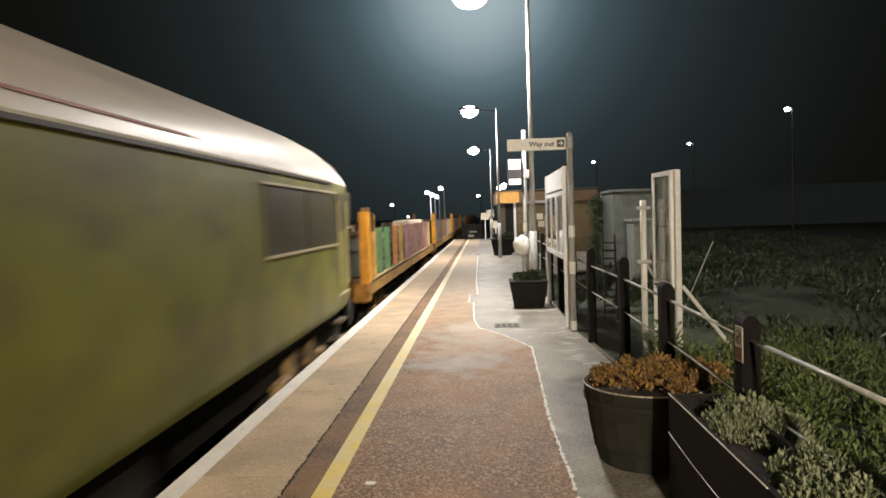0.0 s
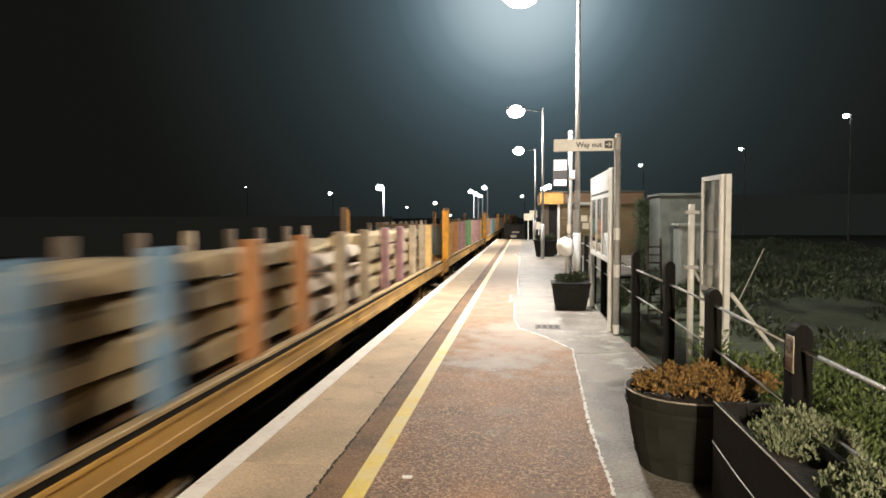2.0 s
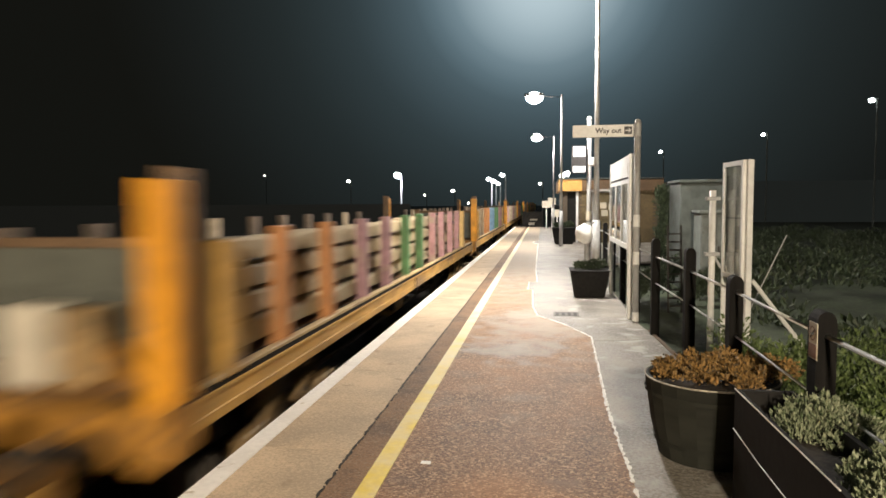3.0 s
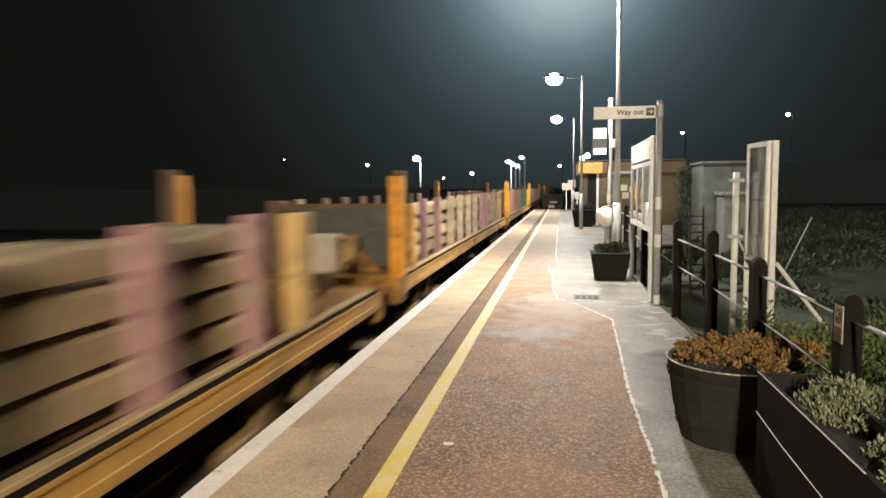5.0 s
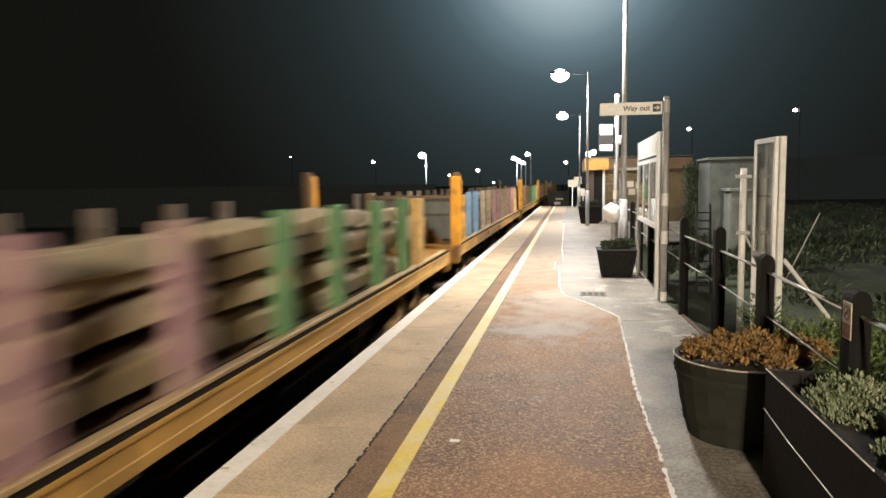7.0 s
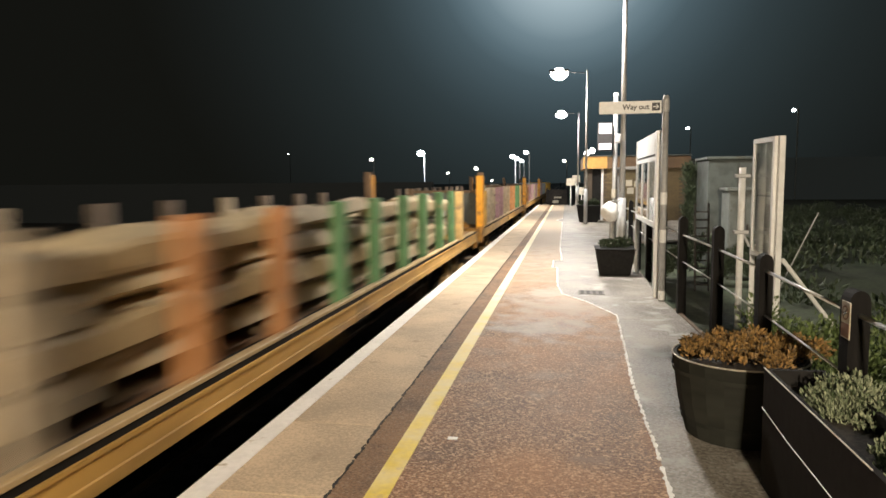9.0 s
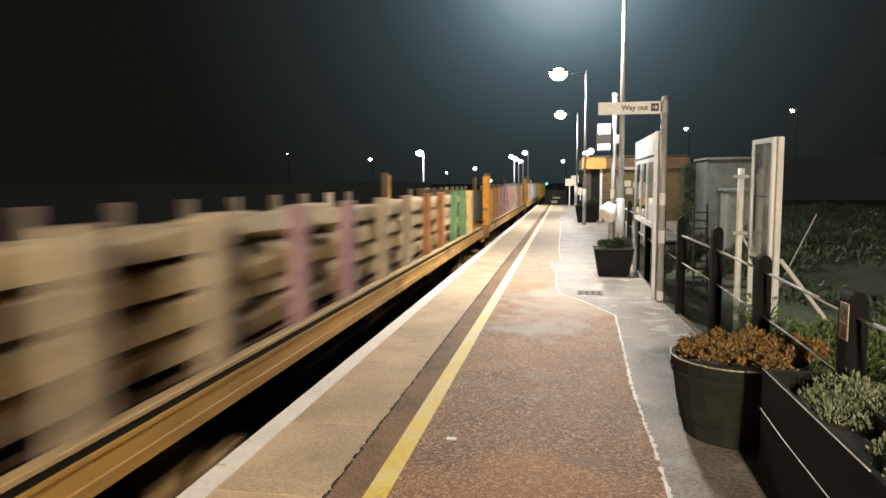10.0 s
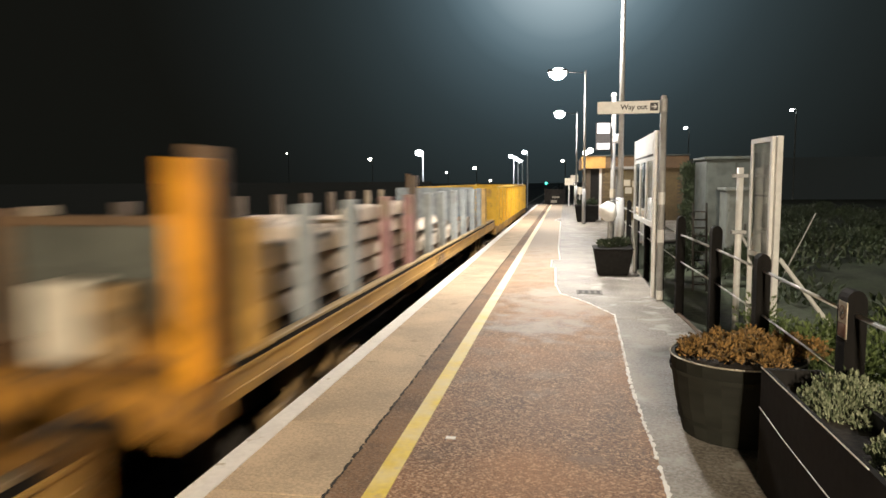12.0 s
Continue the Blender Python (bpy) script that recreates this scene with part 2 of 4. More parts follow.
    "Y": material("mustard_post_paint", (0.36, 0.24, 0.075), 0.6, vary=0.25, grain=8, dirt=(0.25, 0.17, 0.08), dirt_amount=0.2),
    "D": material("dull_brown_post", (0.13, 0.10, 0.075), 0.7, vary=0.25, grain=8),
    "W": material("weathered_post", (0.34, 0.28, 0.20), 0.7, vary=0.25, grain=8, dirt=(0.2, 0.15, 0.1), dirt_amount=0.2),
    "S": material("grey_blue_post_paint", (0.30, 0.34, 0.36), 0.6, vary=0.2, grain=8, dirt=(0.25, 0.22, 0.18), dirt_amount=0.15),
}
POST_WORD = {"P": "pink", "V": "mauve", "G": "green", "B": "blue", "O": "orange-brown", "W": "weathered beige", "Y": "mustard", "D": "dull brown", "S": "grey-blue"}


# ---- mesh helpers ----
def mesh_of(name, bm, mats, smooth=False):
    me = bpy.data.meshes.new(name)
    bm.normal_update()
    bm.to_mesh(me)
    bm.free()
    for m in (mats if isinstance(mats, (list, tuple)) else [mats]):
        me.materials.append(m)
    if smooth:
        for p in me.polygons:
            p.use_smooth = True
    return me


def part(name, bm, mat, parent=None, label="", smooth=False, at=None):
    ob = new(name, bm if isinstance(bm, bpy.types.Mesh) else mesh_of(name, bm, mat, smooth))
    if at is not None:
        ob.location = at
    if parent is not None:
        ob.parent = parent
    if label:
        ob["label"] = label
    return ob


def thing(name, label, category, group="", kind="", at=(0, 0, 0)):
    ob = new(name)
    ob.empty_display_size = 0.1
    ob.location = at
    return tagged(ob, label, category, group, kind)


def box(bm, x0, x1, y0, y1, z0, z1, bevel=0.0, slot=0):
    r = bmesh.ops.create_cube(bm, size=1.0)
    vs = r["verts"]
    for v in vs:
        v.co = Vector(((x0 + x1) / 2 + v.co.x * (x1 - x0), (y0 + y1) / 2 + v.co.y * (y1 - y0), (z0 + z1) / 2 + v.co.z * (z1 - z0)))
    fs = {f for v in vs for f in v.link_faces}
    if bevel:
        es = list({e for f in fs for e in f.edges})
        out = bmesh.ops.bevel(bm, geom=es, offset=bevel, segments=1, affect="EDGES")
        fs = set(out["faces"]) | {f for f in fs if f.is_valid}
    for f in fs:
        f.material_index = slot
    return vs


def boxes(*specs, bevel=0.0):
    bm = bmesh.new()
    for s in specs:
        box(bm, *s, bevel=bevel)
    return bm


def tube(bm, a, b, r0, r1=None, sides=10, caps=True):
    r1 = r0 if r1 is None else r1
    a, b = Vector(a), Vector(b)
    d = b - a
    q = d.to_track_quat("Z", "Y").to_matrix().to_4x4()
    m = Matrix.Translation((a + b) / 2) @ q
    bmesh.ops.create_cone(bm, cap_ends=caps, segments=sides, radius1=r0, radius2=r1, depth=d.length, matrix=m)
    return bm


def tubes(*specs, sides=10):
    bm = bmesh.new()
    for s in specs:
        tube(bm, *s, sides=sides)
    return bm


def prism(points, y0, y1):
    """A closed outline in x and z, drawn out along y."""
    bm = bmesh.new()
    a = [bm.verts.new((x, y0, z)) for x, z in points]
    b = [bm.verts.new((x, y1, z)) for x, z in points]
    n = len(points)
    bm.faces.new(a)
    bm.faces.new(b[::-1])
    for i in range(n):
        bm.faces.new((a[i], b[i], b[(i + 1) % n], a[(i + 1) % n]))
    bmesh.ops.recalc_face_normals(bm, faces=bm.faces)
    return bm


# ---- ground, track and platform ----
EDGE = -1.95          # the platform's edge
TRACK = -3.50         # middle of the track beside it
RAIL_TOP = -0.92
FAR_END = 47.0        # the platform's far end

ground = part("ground", boxes((-400, 400, -200, 900, -1.75, -1.45)), EARTH)
tagged(ground, "dark earth and scrub stretching away into the night", "ground", kind="structure")
track_bed = part("track_bed", boxes((-9.5, EDGE - 0.02, -60, 420, -1.449, -1.12)), BALLAST)
tagged(track_bed, "dark stone ballast of the railway track bed", "track bed", kind="structure")
for xr in (TRACK - 0.7525, TRACK + 0.7175):
    r = part("rail", boxes((xr, xr + 0.035, -60, 420, RAIL_TOP - 0.12, RAIL_TOP - 0.035), (xr - 0.018, xr + 0.053, -60, 420, RAIL_TOP - 0.035, RAIL_TOP), (xr - 0.05, xr + 0.085, -60, 420, RAIL_TOP - 0.15, RAIL_TOP - 0.12)), RAIL_STEEL)
    tagged(r, "worn steel running rail beside the platform", "rail", group="running rails", kind="structure")

platform = part("platform", boxes((EDGE + 0.02, 1.32, -14, FAR_END, -1.448, -0.05)), WALL_BRICK)
tagged(platform, "brick-faced railway platform body", "platform", kind="structure")
def slab_of(points, z0, z1):
    """A flat slab with that outline in x and y."""
    bm = bmesh.new()
    lo = [bm.verts.new((x, y, z0)) for x, y in points]
    hi = [bm.verts.new((x, y, z1)) for x, y in points]
    bm.faces.new(hi)
    bm.faces.new(lo[::-1])
    for i in range(len(points)):
        j = (i + 1) % len(points)
        bm.faces.new((lo[i], lo[j], hi[j], hi[i]))
    bmesh.ops.recalc_face_normals(bm, faces=bm.faces)
    return bm


SEAM = [(0.50, -14), (0.53, 3.0), (0.54, 3.9), (0.52, 5.3), (0.56, 6.8), (0.59, 8.25), (0.28, 9.1), (-0.06, 9.75), (-0.14, 10.6), (-0.17, 12.68), (-0.26, 12.74), (-0.26, 13.88), (-0.10, 13.95), (-0.16, 16.5), (-0.19, 27.0), (-0.42, 28.2), (-0.18, 29.6), (-0.2, FAR_END)]
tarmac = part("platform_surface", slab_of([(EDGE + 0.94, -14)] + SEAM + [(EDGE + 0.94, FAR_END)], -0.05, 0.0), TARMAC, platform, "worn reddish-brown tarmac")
strip = part("tarmac_strip", boxes((-1.20, EDGE + 0.94, -14, FAR_END, -0.05, -0.004)), TARMAC_STRIP, platform)
RIGHT_EDGE = [(1.32, FAR_END), (5.4, FAR_END), (5.4, 21.0), (1.26, 18.0), (1.26, 9.4), (1.33, 8.6), (1.46, 7.2), (1.32, 6.2), (1.32, -14)]
path = part("concrete_margin", slab_of(SEAM + RIGHT_EDGE[1:], -0.05, -0.002), CONCRETE_PATH, platform, "patchy grey concrete margin")
part("platform_widening", boxes((1.3, 5.4, 19.5, FAR_END, -1.447, -0.052)), WALL_BRICK, platform)


def seam_line(points, width, z0, z1, seed):
    """A ragged painted line along points."""
    rng = random.Random(seed)
    bm = bmesh.new()
    fine = []
    for (ax, ay), (bx, by) in zip(points[:-1], points[1:]):
        n = max(2, int(math.hypot(bx - ax, by - ay) / 0.03))
        for i in range(n):
            fine.append((ax + (bx - ax) * i / n, ay + (by - ay) * i / n))
    left, right = [], []
    for x, y in fine:
        w = width * rng.uniform(0.3, 1.35)
        o = rng.uniform(-0.006, 0.006)
        left.append(bm.verts.new((x - w / 2 + o, y - w * 0.2, z1)))
        right.append(bm.verts.new((x + w / 2 + o, y + w * 0.2, z1)))
    for i in range(len(fine) - 1):
        if rng.random() > 0.09:
            bm.faces.new((left[i], right[i], right[i + 1], left[i + 1]))
    ext = bmesh.ops.extrude_face_region(bm, geom=list(bm.faces))
    for v in ext["geom"]:
        if isinstance(v, bmesh.types.BMVert):
            v.co.z = z0
    bmesh.ops.recalc_face_normals(bm, faces=bm.faces)
    return bm


part("seam_line", seam_line([p for p in SEAM if p[1] > 2.0 and p[1] < 31] , 0.024, 0.0005, 0.005, 4), WHITE_LINE, platform, "ragged white line along the tarmac joint")
part("seam_line", seam_line([(0.62, 8.02), (0.90, 8.05), (1.25, 8.2)], 0.012, 0.0005, 0.003, 5), CONCRETE_PATH, platform)
cover = part("drain_cover", boxes((0.17, 0.53, 9.75, 10.1, -0.03, 0.002)), COVER_IRON, platform, "square worn metal drain cover")
for i in range(4):
    part("drain_bar", boxes((0.20 + 0.085 * i, 0.245 + 0.085 * i, 9.79, 10.06, 0.0025, 0.005)), UNDER, cover)
edging = part("edging_board", boxes((-0.022, 0.022, -0.8, 0.8, -0.10, 0.012), bevel=0.004), BROWN_POST, platform, "brown timber edging board", at=(1.372, 7.95, 0))
edging.rotation_euler = (0, 0, 0.042)
part("dropped_scrap", boxes((-0.72, -0.66, 4.05, 4.09, 0.0005, 0.006)), WHITE_LINE, platform, "scrap of pale litter")
part("yellow_line", boxes((-1.005, -0.885, -14, FAR_END - 0.3, 0.0, 0.005)), YELLOW_LINE, platform, "worn yellow safety line")
slab = mesh_of("coping_slab", boxes((0, 0.748, 0.003, 1.047, -0.08, 0.0), bevel=0.004), COPING)
for i in range(58):
    ob = part("coping_slab", slab, None, platform, at=(EDGE, -13.63 + 1.05 * i, 0))
part("edge_crack", seam_line([(-1.202, 2.0), (-1.205, 9.0), (-1.20, 16.0)], 0.016, -0.006, 0.0015, 9), UNDER, platform, "dark ragged crack beside the coping")
part("white_edge_line", boxes((EDGE + 0.005, EDGE + 0.148, -14, FAR_END, 0.0, 0.006)), WHITE_LINE, platform, "white painted platform edge")

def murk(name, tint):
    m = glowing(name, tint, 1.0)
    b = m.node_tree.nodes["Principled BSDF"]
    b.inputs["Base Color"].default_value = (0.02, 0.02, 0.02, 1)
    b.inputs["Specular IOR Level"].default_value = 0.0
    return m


# added boxes that glow about as dim as the sky, covering the horizon edge
for mx0, mx1, my, mz, mat in ((-75, -9.6, 48, 1.6, murk("night_murk_glow", (0.0058, 0.0060, 0.0050))), (7, 90, 62, 3.4, murk("far_rise_glow", (0.0078, 0.0094, 0.0086)))):
    tagged(part("backdrop", boxes((mx0, mx1, my, my + 1, -1.449, mz)), mat), "self-glowing sheet standing in for the murky night distance", "backdrop", kind="structure")

# ---- right-hand edge of the platform ----
bank = part("grass_bank", boxes((1.34, 60, -40, 160, -1.449, -0.12)), GRASS)
tagged(bank, "dark rough grass bank behind the platform fence", "grass", kind="structure")


RAIL_PALE = material("pale_galvanised_rail", (0.58, 0.59, 0.57), 0.45, metal=0.1, vary=0.15, grain=18, blot=3, bump=0.05)


def fence_post(x, y, top):
    ob = thing("fence_post", "black-stained timber fence post with a rounded top", "fence post", "platform fence posts", at=(x, y, 0))
    pts = [(-0.047, -0.12), (0.047, -0.12), (0.047, top - 0.06)]
    pts += [(0.047 * math.cos(a), top - 0.06 + 0.06 * math.sin(a)) for a in [math.pi * i / 8 for i in range(1, 8)]]
    pts += [(-0.047, top - 0.06)]
    part("post_body", prism(pts, -0.055, 0.055), BLACK_WOOD, ob)
    return ob


FENCE = [(1.375, 1.9), (1.375, 3.55), (1.40, 5.20), (1.40, 6.75), (1.36, 8.5), (1.36, 10.2), (1.36, 11.9), (1.36, 13.6), (1.36, 15.3), (1.36, 17.0)]
for fx, fy in FENCE:
    fence_post(fx, fy, 1.07 if fy < 6 else 1.17)
for (ax, ay), (bx, by) in zip(FENCE[:-1], FENCE[1:]):
    for z, thick in ((0.95, 0.011), (0.63, 0.007)):
        r = part("fence_rail", tubes(((ax, ay + 0.06, z), (bx, by - 0.06, z), thick)), RAIL_PALE, smooth=True)
        tagged(r, "thin galvanised tube rail between dark fence posts", "fence rail", group="fence rails")


def lamp_column(x, y, height, arm, watts, tint=LAMP_TINT):
    ob = thing("lamp_column", "tall galvanised platform lamp column with lit lantern", "lamp post", "platform lamp columns", at=(x, y, 0))
    part("column", tubes(((0, 0, 0), (0, 0, 1.3), 0.07), ((0, 0, 1.3), (0, 0, height + 0.16), 0.05, 0.032), sides=14), GALV, ob, smooth=True)
    part("arm", tubes(((0, 0, height + 0.06), (-arm + 0.2, 0, height + 0.12), 0.014)), BLACK_PLASTIC, ob, "thin dark arm")
    part("lantern", boxes((-arm - 0.35, -arm + 0.35, -0.27, 0.27, height + 0.10, height + 0.19), bevel=0.03), DARK_GALV, ob)
    # lens made oversize and round, its shape taking in the lamp's glare
    bm = bmesh.new()
    bmesh.ops.create_uvsphere(bm, u_segments=20, v_segments=12, radius=1.0, matrix=Matrix.Translation((-arm, 0, height + 0.06)) @ Matrix.Diagonal((0.31, 0.30, 0.21, 1)))
    part("lens", bm, LAMP_LENS, ob, "glowing lantern lens", smooth=True)
    point_lamp(x - arm, y, height - 0.2, watts, 0.3, tint)
    return ob


DARK_GALV = material("dull_lantern_metal", (0.10, 0.10, 0.10), 0.6, metal=0.3, vary=0.2)
LAMP_LENS = glowing("lantern_glow", (1.0, 0.95, 0.86), 60)
for lx, ly, watts in ((2.00, -11.0, 14800), (0.93, 12.2, 1850), (0.66, 25.6, 1650), (0.60, 41.0, 2000)):
    lamp_column(lx, ly, 5.4, 1.0, watts, WARM_TINT if ly < 0 else LAMP_TINT)

# ---- the train ----
PITCH = 18.1
LEAD = 8.30            # the first wagon's leading posts at the reference time
HALF = 1.37


def train_rows(start):
    """Rows for a vehicle whose origin stands at start at the reference time."""
    rows = []
    for i in range(25):
        t = 0.5 * i
        gain = 0.27 * math.exp(-((t - 6.5) / 0.95) ** 2)
        rows.append((t, pose(TRACK, start - (S2 * t * t + S1 * t + S0 + gain), 0)))
    return rows


S2, S1, S0 = 0.0844, 14.824, -4.470
CARRIED = []


def wheelset(parent, y, r=0.42):
    w = part("wheelset", tubes(((-0.80, y, RAIL_TOP + r), (-0.67, y, RAIL_TOP + r), r), ((0.67, y, RAIL_TOP + r), (0.80, y, RAIL_TOP + r), r), ((-0.9, y, RAIL_TOP + r), (0.9, y, RAIL_TOP + r), 0.08), sides=24), WHEEL_STEEL, parent)
    return w


def bogie(parent, y):
    part("bogie_frame", boxes((-1.05, -0.92, y - 1.3, y + 1.3, -0.55, -0.30), (0.92, 1.05, y - 1.3, y + 1.3, -0.55, -0.30), (-1.0, 1.0, y - 0.2, y + 0.2, -0.45, -0.15), (0.9, 1.09, y - 1.05, y - 0.75, -0.7, -0.36), (0.9, 1.09, y + 0.75, y + 1.05, -0.7, -0.36)), UNDER, parent, "sooty black bogie")
    for dy in (-0.9, 0.9):
        part("axlebox_cover", boxes((1.10, 1.24, y + dy - 0.2, y + dy + 0.2, -0.52, -0.20), bevel=0.02), COVER, parent, "dusty ochre axlebox cover")
    for dy in (-0.45, 0.45):
        part("spring_seat", boxes((1.06, 1.20, y + dy - 0.16, y + dy + 0.16, -0.30, 0.02), bevel=0.02), COVER, parent)
    wheelset(parent, y - 0.9)
    wheelset(parent, y + 0.9)


def post_line(i):
    """Place of a stanchion along the wagon: two to each stack."""
    return 2.46 + 2.67 * (i // 2) + (-0.63 if i % 2 == 0 else 0.63)


def flat_wagon(k, colours, layers):
    ob = thing("flat_wagon", "ochre flat wagon loaded with stacked concrete sleepers", "railway wagon", "sleeper wagons")
    part("solebar", prism([(HALF - 0.10, 0.165), (HALF, 0.165), (HALF + 0.006, 0.235), (HALF, 0.245), (HALF, 0.344), (HALF + 0.014, 0.349), (HALF + 0.014, 0.371), (HALF - 0.10, 0.371)], 0.25, 16.9), WAGON_FRAME, ob, "ochre steel side beam")
    part("solebar", boxes((-HALF, -HALF + 0.10, 0.25, 16.9, 0.10, 0.355)), WAGON_FRAME, ob)
    # groove's shade painted as a nearly flush black strip
    part("packing_strip", boxes((HALF - 0.16, HALF - 0.004, 0.25, 16.9, 0.3715, 0.416)), BLACK_PLASTIC, ob, "black strip standing in for shade under the deck edge")
    part("deck", boxes((-HALF + 0.1, HALF - 0.1, 0.2, 16.95, 0.33, 0.41)), WAGON_DECK, ob, "rusty steel deck")
    part("side_rail", boxes((HALF - 0.07, HALF + 0.008, 0.4, 16.6, 0.417, 0.45), bevel=0.005), EDGE_RAIL, ob, "pale worn deck edge")
    # the two ends mirror each other: a tall post by the platform here, on the far side there
    x = HALF - 0.06
    near = part("end_post", boxes((x - 0.09, x + 0.09, -0.10, 0.12, 0.401, 1.75), bevel=0.01), WAGON_YELLOW, ob, "tall yellow end post")
    part("post_back", boxes((x - 0.085, x + 0.07, 0.125, 0.26, 0.46, 1.83), bevel=0.01), BROWN_POST, near, "dull brown back channel")
    far = part("end_post", boxes((-x - 0.09, -x + 0.09, 17.055, 17.24, 0.1, 1.78), bevel=0.01), WAGON_YELLOW, ob, "tall yellow end post")
    part("post_back", boxes((-x - 0.08, -x + 0.08, 16.93, 17.05, 0.42, 1.85), bevel=0.01), BROWN_POST, far, "dull brown back channel")
    part("bulkhead_post", boxes((x - 0.08, x + 0.08, 0.62, 0.86, 0.41, 1.36), bevel=0.01), WAGON_FRAME, ob, "ochre bulkhead post")
    part("bulkhead_post", boxes((-0.74, -0.58, 0.62, 0.86, 0.41, 1.42), bevel=0.01), BROWN_POST, ob)
    part("bulkhead_post", boxes((x - 0.08, x + 0.08, 14.45, 14.70, 0.41, 1.40), bevel=0.01), CREAM_POST, ob, "faded ochre end post")
    part("post_foot", prism([(x - 0.5, 0.412), (x - 0.081, 0.412), (x - 0.081, 0.80)], 14.52, 14.60), CREAM_POST, ob, "raking foot of the end post")
    part("bulkhead", boxes((-0.575, HALF - 0.145, 0.72, 0.79, 0.46, 1.36)), BULKHEAD, ob, "dark grey-green steel bulkhead plate")
    part("bulkhead_rail", boxes((-0.575, HALF - 0.145, 0.69, 0.718, 1.30, 1.37)), BROWN_POST, ob, "brown top rail of the bulkhead")
    part("bulkhead_rail", boxes((-0.575, HALF - 0.145, 0.70, 0.718, 0.98, 1.02)), BULKHEAD, ob)
    part("brake_box", boxes((-0.03, 0.36, 0.22, 0.52, 0.41, 0.95), bevel=0.02), BOX_WHITE, ob, "white equipment box")
    part("valve_box", boxes((0.375, 0.64, 0.26, 0.52, 0.41, 0.93), bevel=0.02), COVER, ob, "dusty ochre valve box")
    part("plate", boxes((0.72, 1.0, 16.3, 16.33, 0.48, 0.67)), BOX_WHITE, ob, "small white plate")
    part("plate_stem", boxes((0.84, 0.88, 16.331, 16.36, 0.41, 0.60)), UNDER, ob)
    part("headstock", boxes((-HALF, HALF, -0.12, 0.24, 0.05, 0.40)), DECK_ORANGE, ob)
    part("headstock", boxes((-HALF, HALF, 16.91, 17.05, 0.02, 0.41)), DECK_ORANGE, ob)
    for x in (-0.87, 0.87):
        part("buffer", tubes(((x, 17.05, 0.13), (x, 17.45, 0.13), 0.10), ((x, 17.45, 0.13), (x, 17.52, 0.13), 0.22), sides=14), UNDER, ob)
        part("buffer", tubes(((x, -0.12, 0.13), (x, -0.50, 0.13), 0.10), ((x, -0.50, 0.13), (x, -0.56, 0.13), 0.22), sides=14), UNDER, ob)
    part("underframe", boxes((-0.5, -0.35, 0.3, 16.8, -0.1, 0.33), (0.35, 0.5, 0.3, 16.8, -0.1, 0.33)), UNDER, ob)
    for y in (5.0, 6.6, 8.6, 10.2, 11.8):
        part("cross_member", boxes((0.5, HALF - 0.13, y - 0.06, y + 0.06, -0.06, 0.16)), UNDER, ob)
    part("brake_cylinder", tubes(((0.95, 7.2, -0.10), (0.95, 7.9, -0.10), 0.16), sides=16), COVER, ob, "dusty brake cylinder")
    part("brake_rod", tubes(((0.95, 3.7, -0.25), (0.95, 13.2, -0.25), 0.025), sides=6), WHEEL_STEEL, ob)
    bogie(ob, 2.3)
    bogie(ob, 14.6)
    rng = random.Random(k)
    for i, c in enumerate(colours):
        st = part("stanchion", STANCHION[c], None, ob, "%s painted stanchion" % POST_WORD[c], at=(HALF - 0.075, post_line(i), 0.41))
        st.rotation_euler = (rng.uniform(-0.012, 0.012), rng.uniform(-0.006, 0.012), 0)
        fs = part("stanchion", FAR_STANCHION["DDDDW"[rng.randrange(5)]], None, ob, "dull-coloured far-side stanchion", at=(-HALF + 0.075, post_line(i), 0.41))
        fs.rotation_euler = (rng.uniform(-0.015, 0.015), 0, 0)
    rise, base = (0.222, 0.462) if k == 0 else (0.222, 0.492)
    for j in range(5):
        y0 = 1.03 + 2.66 * j
        untidy = TUMBLED.get((k, j), 0.0)
        for a in range(layers[j]):
            z = base + rise * a
            for c in range(6 if j == 0 else 8):
                top = a == layers[j] - 1
                if k and top and (c > 1 or c == 1 and rng.random() < 0.5) or k == 0 and c > 1 and a > 1:
                    continue
                sl = part("sleeper", PALE_SLEEPER_MESH if (k, j) in PALE else DARK_SLEEPER_MESH if (k, j) in DARK_STACKS else SLEEPER_MESH, None, ob, at=(HALF - 0.31 - 0.305 * c + rng.uniform(-0.04, 0.03), y0 + rng.uniform(0, 0.06), z + rng.uniform(-0.006, 0.008)))
                sl.rotation_euler = (0, 0, rng.uniform(-0.008, 0.008))
                if untidy and c < 2:
                    sl.rotation_euler = (rng.uniform(-untidy, untidy), rng.uniform(-0.5, 0.5), rng.uniform(-0.02, 0.02))
                    sl.location.z += rng.uniform(0.0, 0.03)
            for o in (0.35, 2.1):
                part("packing_timber", PACKING_SHORT if a == layers[j] - 1 or k == 0 and a > 1 else PACKING, None, ob, at=(0, y0 + o, z - 0.049))
    # end gear
    part("gusset", prism([(0.66, 0.412), (1.0, 0.412), (0.66, 0.72)], 0.36, 0.44), DECK_ORANGE, ob, "triangular dull orange gusset")
    part("brake_wheel", tubes(((-0.5, 16.2, 0.75), (-0.5, 16.24, 0.75), 0.2), ((-0.5, 16.22, 0.41), (-0.5, 16.22, 0.75), 0.025), sides=18), UNDER, ob)
    part("end_ramp", prism([(HALF - 0.9, 0.415), (HALF - 0.08, 0.415), (HALF - 0.08, 0.45), (HALF - 0.9, 0.62)], 15.2, 15.3), WAGON_YELLOW, ob)
